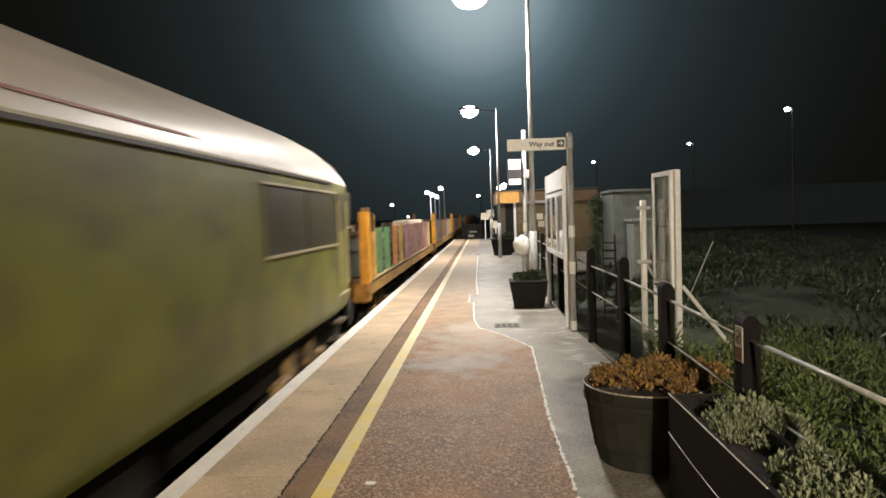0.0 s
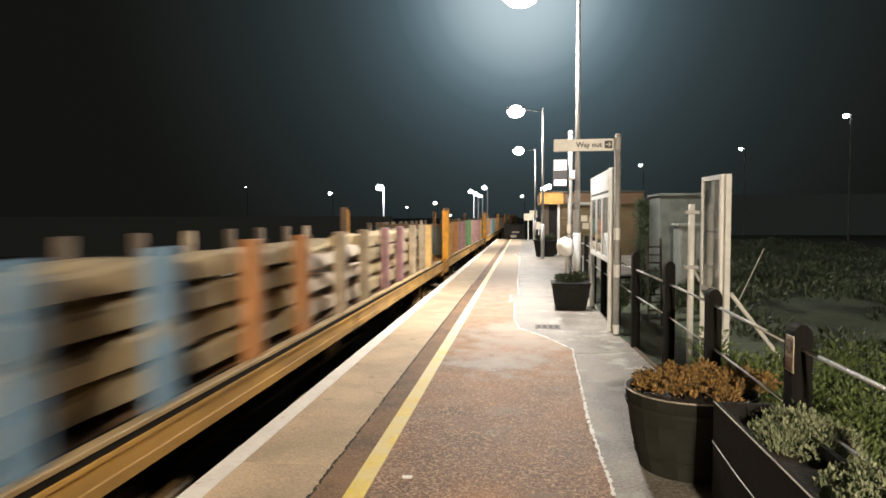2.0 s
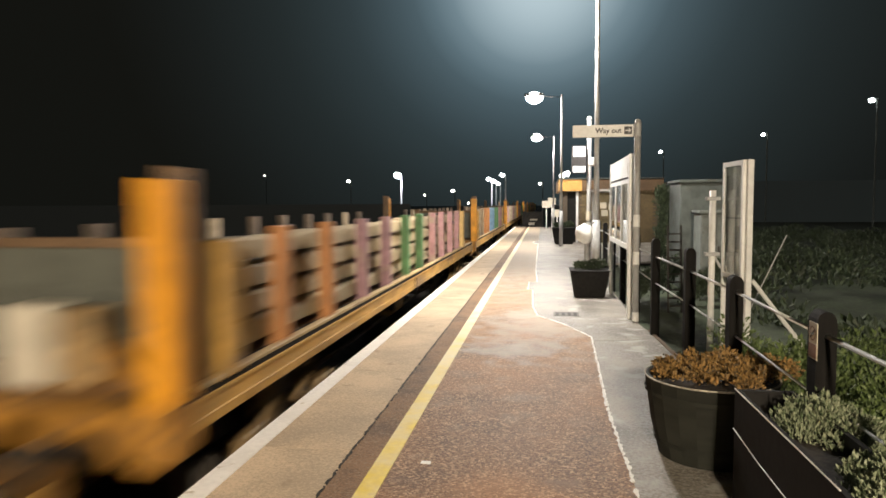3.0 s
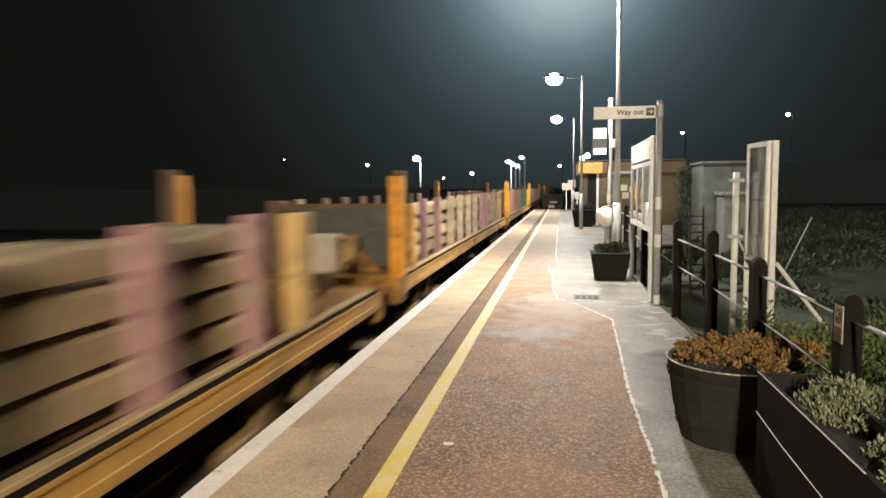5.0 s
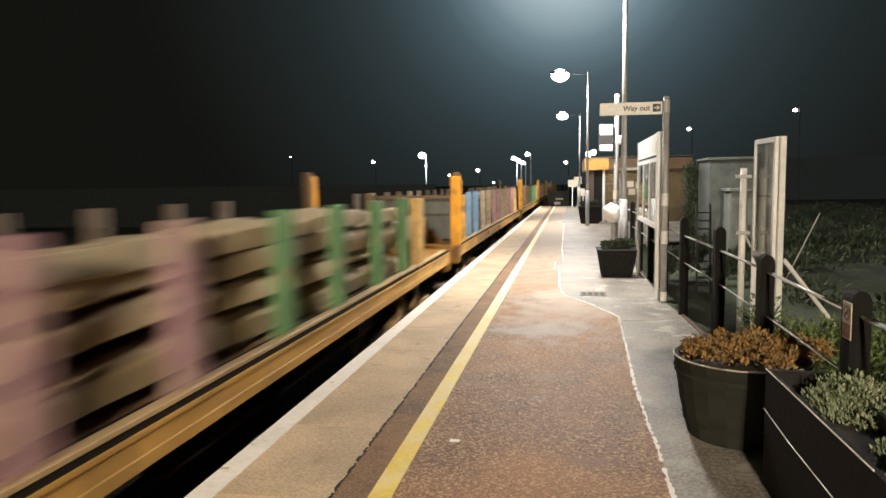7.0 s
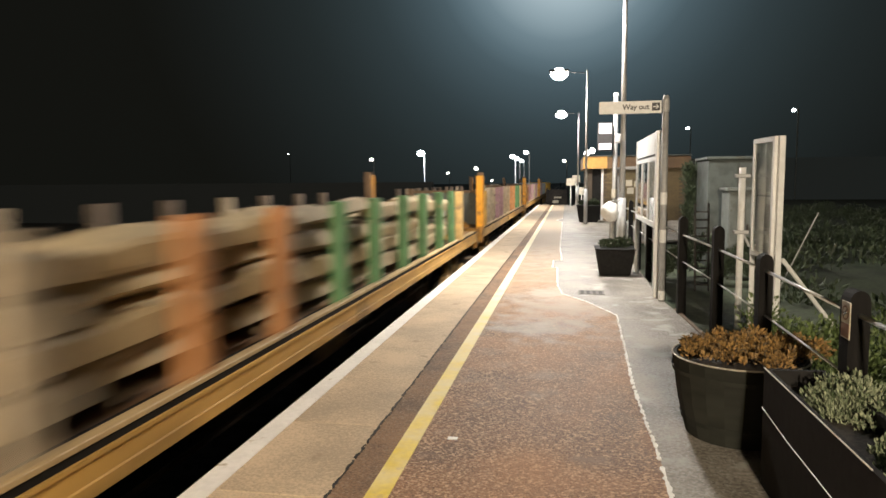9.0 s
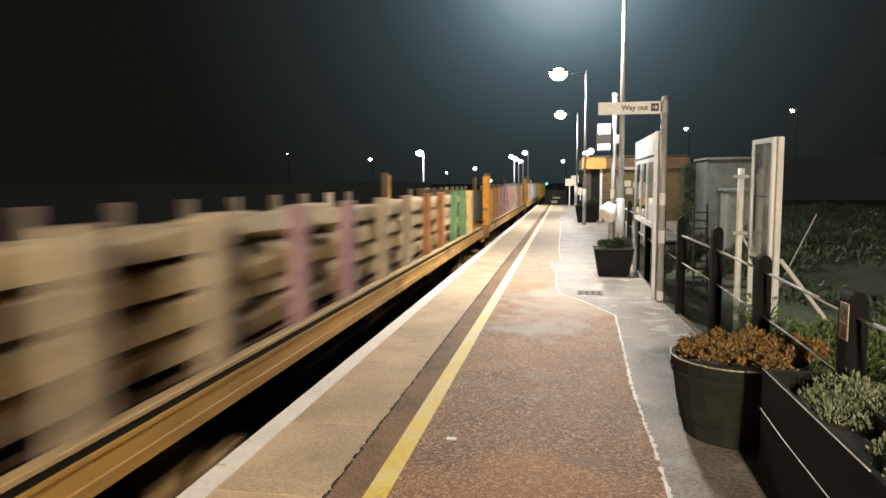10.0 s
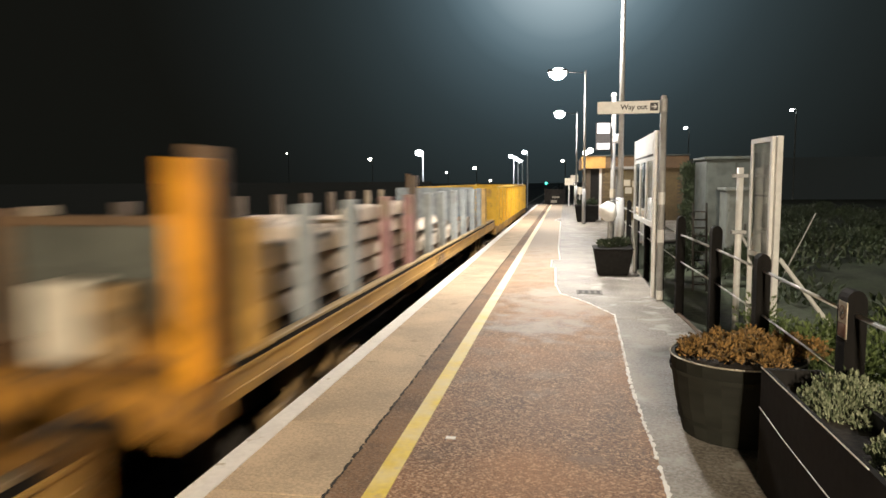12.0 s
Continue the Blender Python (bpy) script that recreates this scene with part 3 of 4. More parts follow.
    part("chequer_plate", boxes((-HALF + 0.12, HALF - 0.12, 15.5, 16.88, 0.411, 0.422)), DECK_ORANGE, ob, "worn orange end platform")
    part("coupling", tubes(((0, 17.05, 0.08), (0, 17.55, 0.02), 0.05), sides=8), UNDER, ob)
    part("brake_hose", tubes(((0.35, 17.05, 0.1), (0.38, 17.25, -0.25), 0.02), ((0.38, 17.25, -0.25), (0.36, 17.5, -0.05), 0.02), sides=6), UNDER, ob)
    part("end_step", boxes((HALF - 0.3, HALF + 0.02, 16.6, 16.85, -0.22, -0.18)), WHEEL_STEEL, ob)
    part("load_lashing", boxes((HALF - 0.02, HALF + 0.012, 7.6, 7.66, 0.14, 0.33)), UNDER, ob)
    if k == len(LOADS) - 1:
        part("end_panel", boxes((-HALF + 0.12, 0.95, 15.2, 15.25, 0.423, 1.43)), POSTS["S"], ob, "pale grey-blue end panel")
        part("tall_post", boxes((HALF - 0.13, HALF - 0.02, 6.0, 6.12, 0.41, 1.69), bevel=0.008), POSTS["D"], ob, "tall brown post")
    CARRIED.append((ob, LEAD + PITCH * k))
    return ob


def sleeper_mesh(mat):
    """Concrete sleeper: deep under the rail seats, waisted in the middle."""
    bm = bmesh.new()
    rings = []
    for y, h in ((0.0, 0.150), (0.35, 0.178), (0.75, 0.172), (1.05, 0.138), (1.55, 0.138), (1.85, 0.172), (2.25, 0.178), (2.6, 0.150)):
        w = 0.13 if h > 0.14 else 0.112
        rings.append([bm.verts.new((x, y, z)) for x, z in ((-w, 0), (w, 0), (w - 0.012, h - 0.028), (w - 0.04, h), (-w + 0.04, h), (-w + 0.012, h - 0.028))])
    for p, q in zip(rings[:-1], rings[1:]):
        for i in range(6):
            bm.faces.new((p[i], p[(i + 1) % 6], q[(i + 1) % 6], q[i]))
    bm.faces.new(rings[0])
    bm.faces.new(rings[-1][::-1])
    bmesh.ops.recalc_face_normals(bm, faces=bm.faces)
    return mesh_of("sleeper", bm, mat)


SLEEPER_MESH = sleeper_mesh(SLEEPER)
PALE_SLEEPER_MESH = sleeper_mesh(SLEEPER_PALE)
DARK_SLEEPER_MESH = sleeper_mesh(SLEEPER_DARK)
PACKING = mesh_of("packing_timber", boxes((-HALF + 0.18, HALF - 0.2, 0, 0.09, 0, 0.047)), DUNNAGE)
PACKING_SHORT = mesh_of("packing_timber", boxes((HALF - 0.9, HALF - 0.2, 0, 0.09, 0, 0.047)), DUNNAGE)
STANCHION = {c: mesh_of("stanchion", boxes((-0.06, 0.06, -0.08, 0.08, 0, 1.01), bevel=0.008), m) for c, m in POSTS.items()}
FAR_STANCHION = {c: mesh_of("stanchion", boxes((-0.06, 0.06, -0.08, 0.08, 0, 0.99), bevel=0.008), m) for c, m in POSTS.items()}
LOADS = [
    ("GGOYVPPPPP", (4, 3, 3, 5, 5)), ("BBOOWWVVWW", (4, 4, 3, 4, 4)), ("OOVVGGPPPP", (4, 4, 4, 4, 4)), ("WWOOBBGGPP", (4, 4, 4, 4, 4)),
    ("VVWWWWPPWW", (4, 4, 4, 4, 4)), ("VVOOVVGGGG", (4, 4, 4, 4, 4)), ("BBWWPPWWPP", (4, 4, 4, 4, 4)), ("WWOOGGGGGG", (4, 4, 4, 4, 4)),
    ("WWVVWWOOGG", (4, 4, 4, 4, 4)), ("OOVVVVWWVV", (4, 4, 4, 4, 4)), ("SSPPSSSSSS", (3, 4, 2, 1, 1)),
]
# stacks of darker and of paler sleepers: (wagon, stack)
DARK_STACKS = {(0, 1), (0, 2)}
PALE = {(0, 0), (0, 3), (0, 4), (1, 2), (4, 4), (10, 0), (10, 1), (10, 2), (10, 3), (10, 4)}
# stacks that have slipped out of order: (wagon, stack)
TUMBLED = {(0, 1): 0.05, (1, 2): 0.05, (5, 0): 0.03, (5, 1): 0.05, (5, 2): 0.04, (5, 3): 0.05, (5, 4): 0.04, (6, 1): 0.04, (6, 3): 0.04, (7, 0): 0.04, (7, 1): 0.05, (7, 2): 0.05, (7, 3): 0.04, (7, 4): 0.05, (8, 1): 0.04, (8, 4): 0.03, (9, 0): 0.04, (9, 2): 0.04, (9, 3): 0.05, (9, 4): 0.03, (10, 2): 0.06}
for k, (c, ly) in enumerate(LOADS):
    flat_wagon(k, c, ly)


# ---- open box wagon at the tail ----
def box_wagon(k):
    ob = thing("box_wagon", "yellow high-sided open box wagon with ribbed sides", "railway wagon")
    L = 15.6
    part("side_wall", boxes((HALF - 0.09, HALF - 0.04, 0.3, L, 0.18, 1.35)), BOX_YELLOW, ob)
    part("side_wall", boxes((-HALF + 0.04, -HALF + 0.09, 0.3, L, 0.18, 1.35)), BOX_YELLOW, ob)
    for y in (0.3, L - 0.06):
        part("end_wall", boxes((-HALF + 0.095, HALF - 0.095, y, y + 0.06, 0.18, 1.35)), BOX_YELLOW, ob)
    for x0, x1 in ((HALF - 0.12, HALF + 0.01), (-HALF - 0.01, -HALF + 0.12)):
        part("top_rail", boxes((x0, x1, 0.26, L + 0.04, 1.352, 1.43), bevel=0.01), BOX_YELLOW, ob)
    for y in (0.22, L - 0.08):
        part("top_rail", boxes((-HALF + 0.13, HALF - 0.13, y, y + 0.12, 1.352, 1.43), bevel=0.01), BOX_YELLOW, ob)
    for i in range(14):
        y = 0.45 + i * (L - 0.75) / 13
        for x0, x1 in ((HALF - 0.038, HALF + 0.03), (-HALF - 0.03, -HALF + 0.038)):
            part("rib", boxes((x0, x1, y - 0.06, y + 0.06, 0.18, 1.35)), BOX_YELLOW, ob)
    for x in (-0.8, 0.0, 0.8):
        part("rib", boxes((x - 0.05, x + 0.05, 0.22, 0.298, 0.18, 1.35)), BOX_YELLOW, ob)
    for z in (0.55, 0.95):
        part("end_rail", boxes((-HALF + 0.1, HALF - 0.1, 0.17, 0.219, z, z + 0.09)), BOX_YELLOW, ob)
    part("floor", boxes((-HALF + 0.1, HALF - 0.1, 0.3, L, 0.10, 0.178)), WAGON_DECK, ob)
    part("solebar", boxes((HALF - 0.14, HALF - 0.02, 0.0, L + 0.4, -0.08, 0.17)), WAGON_FRAME, ob)
    part("solebar", boxes((-HALF + 0.02, -HALF + 0.14, 0.0, L + 0.4, -0.08, 0.17)), WAGON_FRAME, ob)
    for x in (-0.87, 0.87):
        part("buffer", tubes(((x, 0.28, 0.13), (x, 0.07, 0.13), 0.10), ((x, 0.07, 0.13), (x, 0.0, 0.13), 0.22), sides=14), UNDER, ob)
    bogie(ob, 2.2)
    bogie(ob, 13.4)
    CARRIED.append((ob, LEAD + PITCH * k - 0.5))
    return ob


box_wagon(len(LOADS))


# ---- locomotive ----
def locomotive():
    ob = thing("locomotive", "olive-green diesel locomotive with a pale grey domed roof", "locomotive")
    prof = [(1.30, 0.20), (1.345, 0.30), (1.35, 0.6), (1.35, 1.2), (1.35, 1.8), (1.35, 2.165)]
    roof = [(1.35, 2.165), (1.337, 2.23), (1.29, 2.35), (1.19, 2.515), (1.03, 2.67), (0.80, 2.81), (0.50, 2.915), (0.20, 2.965), (0.0, 2.975)]
    stations = [(0.0, 1.12, 0.14), (-0.06, 1.20, 0.33), (-0.2, 1.255, 0.56), (-0.5, 1.30, 0.75), (-0.9, 1.325, 0.87), (-1.4, 1.34, 0.955), (-2.0, 1.348, 0.985), (-2.8, 1.35, 1.0), (-3.8, 1.35, 1.0), (-5.0, 1.35, 1.0)]
    stations += [(-5.0 - 13.0 * i / 8, 1.35, 1.0) for i in range(1, 9)]

    def loft(outline, close):
        bm = bmesh.new()
        rings = []
        for y, hw, f in stations:
            ring = []
            for x, z in outline:
                k = hw / 1.35
                zz = z if z <= 2.165 else 2.165 + (z - 2.165) * f
                ring.append(bm.verts.new((x * k, y, zz)))
            mirror = [bm.verts.new((-v.co.x, y, v.co.z)) for v in reversed(ring)] if outline is prof else [bm.verts.new((-v.co.x, y, v.co.z)) for v in reversed(ring[:-1])]
            rings.append(ring + mirror)
        n = len(rings[0])
        half = len(outline)
        for a, b in zip(rings[:-1], rings[1:]):
            for i in range(n - 1):
                if outline is prof and i == half - 1:
                    continue
                bm.faces.new((a[i], a[i + 1], b[i + 1], b[i]))
        if close:
            bm.faces.new(rings[0])
            bm.faces.new(rings[-1][::-1])
        bmesh.ops.recalc_face_normals(bm, faces=bm.faces)
        return bm

    body = part("body", loft(prof, True), LOCO_GREEN, ob, "olive-green painted body side", smooth=False)
    for p in body.data.polygons:
        p.use_smooth = len(p.vertices) == 4
    part("roof", loft(roof, True), LOCO_ROOF, ob, "pale grey domed roof")
    for p in ob.children[-1].data.polygons:
        p.use_smooth = len(p.vertices) == 4

    def strip(name, z0, z1, y0, y1, out, mat, label=""):
        sx = 1.35
        return part(name, boxes((sx, sx + out, y0, y1, z0, z1)), mat, ob, label)

    strip("gutter", 2.135, 2.165, -18, -1.7, 0.018, LOCO_TRIM, "dark rubber gutter strip")
    strip("gutter_bead", 2.167, 2.188, -18, -1.7, 0.012, LOCO_CREAM)
    # window band
    win = strip("side_window", 1.27, 2.00, -4.75, -1.50, 0.006, DARK_GLASS, "long dark side window")
    part("window_frame", boxes((1.356, 1.372, -4.80, -1.45, 1.235, 1.268)), LOCO_CREAM, win)
    part("window_frame", boxes((1.356, 1.372, -4.80, -1.45, 2.002, 2.03)), LOCO_CREAM, win)
    for y in (-4.77, -3.15, -1.475):
        part("window_frame", boxes((1.3565, 1.366, y - 0.02, y + 0.02, 1.27, 2.0)), LOCO_TRIM, win)
    # cab door in the tapering end
    door = part("cab_door", boxes((1.315, 1.338, -1.28, -0.72, 0.50, 2.10)), LOCO_GREEN, ob, "recessed green cab door")
    part("door_window", boxes((1.338, 1.342, -1.18, -0.82, 1.45, 2.0)), DARK_GLASS, door, "dark door window")
    part("door_handle", tubes(((1.36, -1.2, 1.05), (1.36, -1.2, 1.42), 0.012)), LOCO_CREAM, door)
    part("door_sill", boxes((1.315, 1.36, -1.32, -0.68, 0.46, 0.49)), LOCO_CREAM, door)
    part("hand_rail", tubes(((1.365, -1.34, 0.6), (1.365, -1.34, 1.9), 0.014)), LOCO_CREAM, ob, "pale hand rail")
    part("hand_rail", tubes(((1.345, -0.64, 0.6), (1.345, -0.64, 1.9), 0.014)), LOCO_CREAM, ob)
    q = part("quarter_window", boxes((1.285, 1.312, -0.52, -0.16, 1.50, 2.06)), DARK_GLASS, ob, "dark cab quarter window")
    part("window_frame", boxes((1.285, 1.318, -0.54, -0.14, 1.465, 1.498)), LOCO_CREAM, q)
    for x0, x1 in ((-1.0, -0.08), (0.08, 1.0)):
        part("windscreen", boxes((x0, x1, -0.02, 0.012, 1.45, 2.05), bevel=0.008), DARK_GLASS, ob, "dark cab windscreen")
    part("buffer_beam", boxes((-1.25, 1.25, -0.3, 0.06, -0.15, 0.22)), UNDER, ob)
    for x in (-0.87, 0.87):
        part("buffer", tubes(((x, 0.0, 0.13), (x, 0.42, 0.13), 0.11), ((x, 0.42, 0.13), (x, 0.47, 0.13), 0.23), sides=14), UNDER, ob)
    part("underframe", boxes((-1.1, 1.1, -17.8, -0.2, -0.25, 0.19)), UNDER, ob)
    part("fuel_tank", boxes((-1.2, 1.2, -11.5, -7.0, -0.6, 0.15), bevel=0.08), UNDER, ob)
    part("exhaust_housing", prism([(-0.62, 2.80), (0.62, 2.80), (0.50, 2.925), (0.3, 2.985), (-0.3, 2.985), (-0.50, 2.925)], -12.0, -6.2), UNDER, ob, "raised roof housing")
    part("roof_seam", boxes((1.300, 1.322, -18, -6.3, 2.288, 2.308)), LOCO_RED, ob, "thin red roof line")
    part("step", boxes((1.1, 1.33, -1.2, -0.8, -0.25, -0.21)), WHEEL_STEEL, ob)
    part("step", boxes((1.1, 1.33, -1.2, -0.8, 0.02, 0.06)), WHEEL_STEEL, ob)
    bogie(ob, -3.0)
    bogie(ob, -15.0)
    CARRIED.append((ob, LEAD - 1.2))
    return ob


locomotive()


# ---- planting ----
def leaves(seed, count, centre, radii, size, lift=0.35, floor=None):
    """Loose clump of small folded leaves, thickest near its outside."""
    rng = random.Random(seed)
    verts, faces = [], []
    for _ in range(count):
        while True:
            p = Vector((rng.uniform(-1, 1), rng.uniform(-1, 1), rng.uniform(-1, 1)))
            if 0.25 < p.length < 1:
                break
        p = p * (0.75 + 0.35 * noise.noise(p * 2.5 + Vector((seed, 0, 0))))
        c = Vector((centre[0] + p.x * radii[0], centre[1] + p.y * radii[1], centre[2] + p.z * radii[2]))
        if floor is not None and c.z < floor:
            c.z = floor + rng.uniform(0, 0.05)
        up = Vector((p.x + rng.uniform(-0.7, 0.7), p.y + rng.uniform(-0.7, 0.7), lift + rng.uniform(0, 0.9))).normalized()
        side = up.cross(Vector((rng.uniform(-1, 1), rng.uniform(-1, 1), rng.uniform(-1, 1)))).normalized()
        fold = up.cross(side) * 0.25
        s = size * rng.uniform(0.6, 1.4)
        i = len(verts)
        verts += [c, c + up * s * 0.55 + side * s * 0.3 + fold * s, c + up * s * 1.2, c + up * s * 0.55 - side * s * 0.3 + fold * s]
        faces += [(i, i + 1, i + 2), (i, i + 2, i + 3)]
    return verts, faces


def leaf_mesh(name, mat, *clumps):
    vs, fs = [], []
    for v, f in clumps:
        o = len(vs)
        vs += v
        fs += [tuple(i + o for i in q) for q in f]
    me = bpy.data.meshes.new(name)
    me.from_pydata([tuple(v) for v in vs], [], fs)
    me.materials.append(mat)
    return me


def leaf_material(name, a, b, rough=0.6):
    m = bpy.data.materials.new(name)
    m.use_nodes = True
    t = m.node_tree
    bs = t.nodes["Principled BSDF"]
    bs.inputs["Roughness"].default_value = rough
    g = t.nodes.new("ShaderNodeNewGeometry")
    r = t.nodes.new("ShaderNodeValToRGB")
    r.color_ramp.elements[0].color, r.color_ramp.elements[1].color = (*a, 1), (*b, 1)
    t.links.new(g.outputs["Random Per Island"], r.inputs[0])
    t.links.new(r.outputs[0], bs.inputs["Base Color"])
    return m


DRY_LEAF = leaf_material("dry_orange_leaf", (0.040, 0.028, 0.009), (0.36, 0.21, 0.065))
SAGE_LEAF = leaf_material("sage_leaf", (0.07, 0.10, 0.045), (0.32, 0.35, 0.23))
WEED_LEAF = leaf_material("weed_leaf", (0.035, 0.060, 0.016), (0.13, 0.18, 0.055))
DARK_LEAF = leaf_material("dark_leaf", (0.015, 0.026, 0.012), (0.042, 0.062, 0.028))


def half_barrel(x, y):
    ob = thing("barrel_planter", "dark half-barrel planter with dry orange-brown plants", "planter", at=(x, y, 0))
    ob.scale = (1, 1, 0.9)
    n = 22
    for i in range(n):
        a0, a1 = 2 * math.pi * i / n, 2 * math.pi * (i + 1) / n
        bm = bmesh.new()
        rings = []
        for z, r in ((0.0, 0.31), (0.25, 0.365), (0.56, 0.405)):
            rings.append([bm.verts.new((rr * math.cos(a), rr * math.sin(a), z)) for a in (a0, a1) for rr in (r - 0.03, r)])
        for lo, hi in zip(rings[:-1], rings[1:]):
            for p, q in ((0, 1), (1, 3), (3, 2), (2, 0)):
                bm.faces.new((lo[p], lo[q], hi[q], hi[p]))
        bm.faces.new([rings[-1][j] for j in (0, 1, 3, 2)])
        bm.faces.new([rings[0][j] for j in (0, 2, 3, 1)])
        bmesh.ops.recalc_face_normals(bm, faces=bm.faces)
        part("stave", bm, TUB_WOOD, ob)
    for z, r in ((0.12, 0.339), (0.46, 0.396)):
        bm = bmesh.new()
        bmesh.ops.create_cone(bm, cap_ends=False, segments=40, radius1=r, radius2=r + 0.006, depth=0.03, matrix=Matrix.Translation((0, 0, z)))
        ext = bmesh.ops.extrude_face_region(bm, geom=list(bm.faces))
        for v in ext["geom"]:
            if isinstance(v, bmesh.types.BMVert):
                v.co.x *= 1.006
                v.co.y *= 1.006
        part("hoop", bm, TUB_WOOD, ob, "dark iron hoop")
    rim = bmesh.new()
    pts = [(0.402 * math.cos(2 * math.pi * i / 48), 0.402 * math.sin(2 * math.pi * i / 48), 0.56) for i in range(49)]
    for a, b in zip(pts[:-1], pts[1:]):
        tube(rim, a, b, 0.006, sides=6)
    part("rim", rim, WHITE_PAINT_DIRTY, ob, "worn pale rim", smooth=True)
    soil = bmesh.new()
    bmesh.ops.create_cone(soil, cap_ends=True, segments=28, radius1=0.28, radius2=0.362, depth=0.44, matrix=Matrix.Translation((0, 0, 0.26)))
    part("soil", soil, SOIL, ob)
    rng = random.Random(8)
    clumps = []
    for i in range(34):
        a, r = rng.uniform(0, 6.28), 0.33 * math.sqrt(rng.random())
        clumps.append(leaves(100 + i, 130, (r * math.cos(a), r * math.sin(a), 0.57 + 0.04 * rng.random()), (0.10, 0.10, 0.085), 0.022, 0.2))
    for i in range(10):
        clumps.append(leaves(150 + i, 120, (0.28 + rng.uniform(-0.1, 0.22), rng.uniform(-0.1, 0.4), 0.56 + 0.06 * rng.random()), (0.12, 0.12, 0.09), 0.022, 0.2))
    for i in range(34):
        a, r = rng.uniform(0, 6.28), 0.34 * math.sqrt(rng.random())
        lean = rng.uniform(0.0, 0.16)
        for h in range(3):
            clumps.append(leaves(300 + 3 * i + h, 16, (r * math.cos(a) + lean * h * 0.5, r * math.sin(a), 0.59 + 0.035 * h), (0.022, 0.022, 0.03), 0.022, 0.9))
    part("foliage", leaf_mesh("foliage", DRY_LEAF, *clumps), None, ob, "dry orange-brown bedding plants")["kind"] = "stuff"
    return ob


WHITE_PAINT_DIRTY = material("worn_pale_metal", (0.42, 0.38, 0.30), 0.5, metal=0.3, vary=0.3, grain=20, blot=4)
half_barrel(1.075, 4.47)


def plant_trough():
    ob = thing("plant_trough", "long black planter trough with pale edge lines, full of shrubs", "planter")
    x0, x1, y0, y1, top = 1.02, 1.31, 1.0, 3.72, 0.62
    part("front_board", boxes((x0, x0 + 0.025, y0, y1, 0.0, top)), BLACK_PLASTIC, ob)
    part("back_board", boxes((x1 - 0.025, x1, y0, y1, 0.0, top)), BLACK_PLASTIC, ob)
    part("end_board", boxes((x0 + 0.026, x1 - 0.026, y1 - 0.03, y1, 0.0, top)), BLACK_PLASTIC, ob)
    part("end_board", boxes((x0 + 0.026, x1 - 0.026, y0, y0 + 0.03, 0.0, top)), BLACK_PLASTIC, ob)
    # thin pale lines along the top edge and lower down the front
    part("edge_trim", boxes((x0 - 0.003, x0 + 0.002, 2.43, y1, top + 0.0005, top + 0.005)), WHITE_LINE, ob, "thin pale line along the top edge")
    part("edge_trim", tubes(((x0 - 0.004, y1, 0.41), (x0 - 0.004, 3.3, 0.385), 0.0025), ((x0 - 0.004, 3.3, 0.385), (x0 - 0.004, 2.2, 0.36), 0.0025), sides=6), WHITE_PAINT, ob)
    part("soil", boxes((x0 + 0.027, x1 - 0.027, y0 + 0.031, y1 - 0.031, 0.05, 0.54)), SOIL, ob)
    rng = random.Random(3)
    clumps = []
    for cx, cy, ry, n in ((1.32, 3.34, 0.26, 22), (1.30, 2.52, 0.30, 22), (1.28, 1.7, 0.35, 14)):
        for i in range(n):
            a, r = rng.uniform(0, 6.28), math.sqrt(rng.random())
            clumps.append(leaves(200 + len(clumps), 420, (cx + 0.17 * r * math.cos(a), cy + ry * r * math.sin(a), 0.50 + 0.09 * (1 - r * r) + rng.uniform(0, 0.04)), (0.10, 0.11, 0.11), 0.018, 1.3))
    part("shrub", leaf_mesh("shrub", SAGE_LEAF, *clumps), None, ob, "low sage-green shrubs")["kind"] = "stuff"
    return ob


plant_trough()


def tapered_planter(x, y, seed, size=1.0):
    ob = thing("tapered_planter", "square black tapered planter with low plants", "planter", "black tapered planters", at=(x, y, 0))
    ob.scale = (size, size, size)
    bm = bmesh.new()
    bmesh.ops.create_cone(bm, cap_ends=True, segments=4, radius1=0.35, radius2=0.455, depth=0.44, matrix=Matrix.Translation((0, 0, 0.22)) @ pose(0, 0, 0, 0, 0, 45))
    bmesh.ops.bevel(bm, geom=list(bm.edges), offset=0.015, segments=2, affect="EDGES")
    part("pot", bm, BLACK_PLASTIC, ob)
    part("rim", boxes((-0.332, 0.332, -0.332, 0.332, 0.441, 0.465), bevel=0.008), BLACK_PLASTIC, ob)
    part("foliage", leaf_mesh("foliage", DARK_LEAF, leaves(seed, 260, (-0.1, 0, 0.50), (0.2, 0.25, 0.1), 0.05), leaves(seed + 1, 260, (0.14, 0.05, 0.52), (0.2, 0.2, 0.12), 0.05)), None, ob, "low dark bedding plants")["kind"] = "stuff"
    return ob


tapered_planter(0.80, 11.95, 31)
tapered_planter(0.80, 27.2, 33, 1.4)


# ---- signs and boards ----
DARK_PRINT = material("dark_print", (0.05, 0.05, 0.055), 0.6, vary=0.1)
PRINT_GREY = material("printed_poster", (0.40, 0.40, 0.37), 0.5, vary=0.35, grain=5, blot=3, bump=0.0)
PRINT_PALE = material("pale_poster", (0.55, 0.53, 0.47), 0.5, vary=0.2, grain=4, blot=4, bump=0.0)
PANE = glass("clear_pane")


def words(body, size, mat, parent, m, name="lettering"):
    cu = bpy.data.curves.new(name, "FONT")
    cu.offset = 0.0022
    cu.body, cu.size, cu.extrude, cu.align_x, cu.align_y = body, size, 0.001, "LEFT", "CENTER"
    tmp = bpy.data.objects.new("tmp", cu)
    scene.collection.objects.link(tmp)
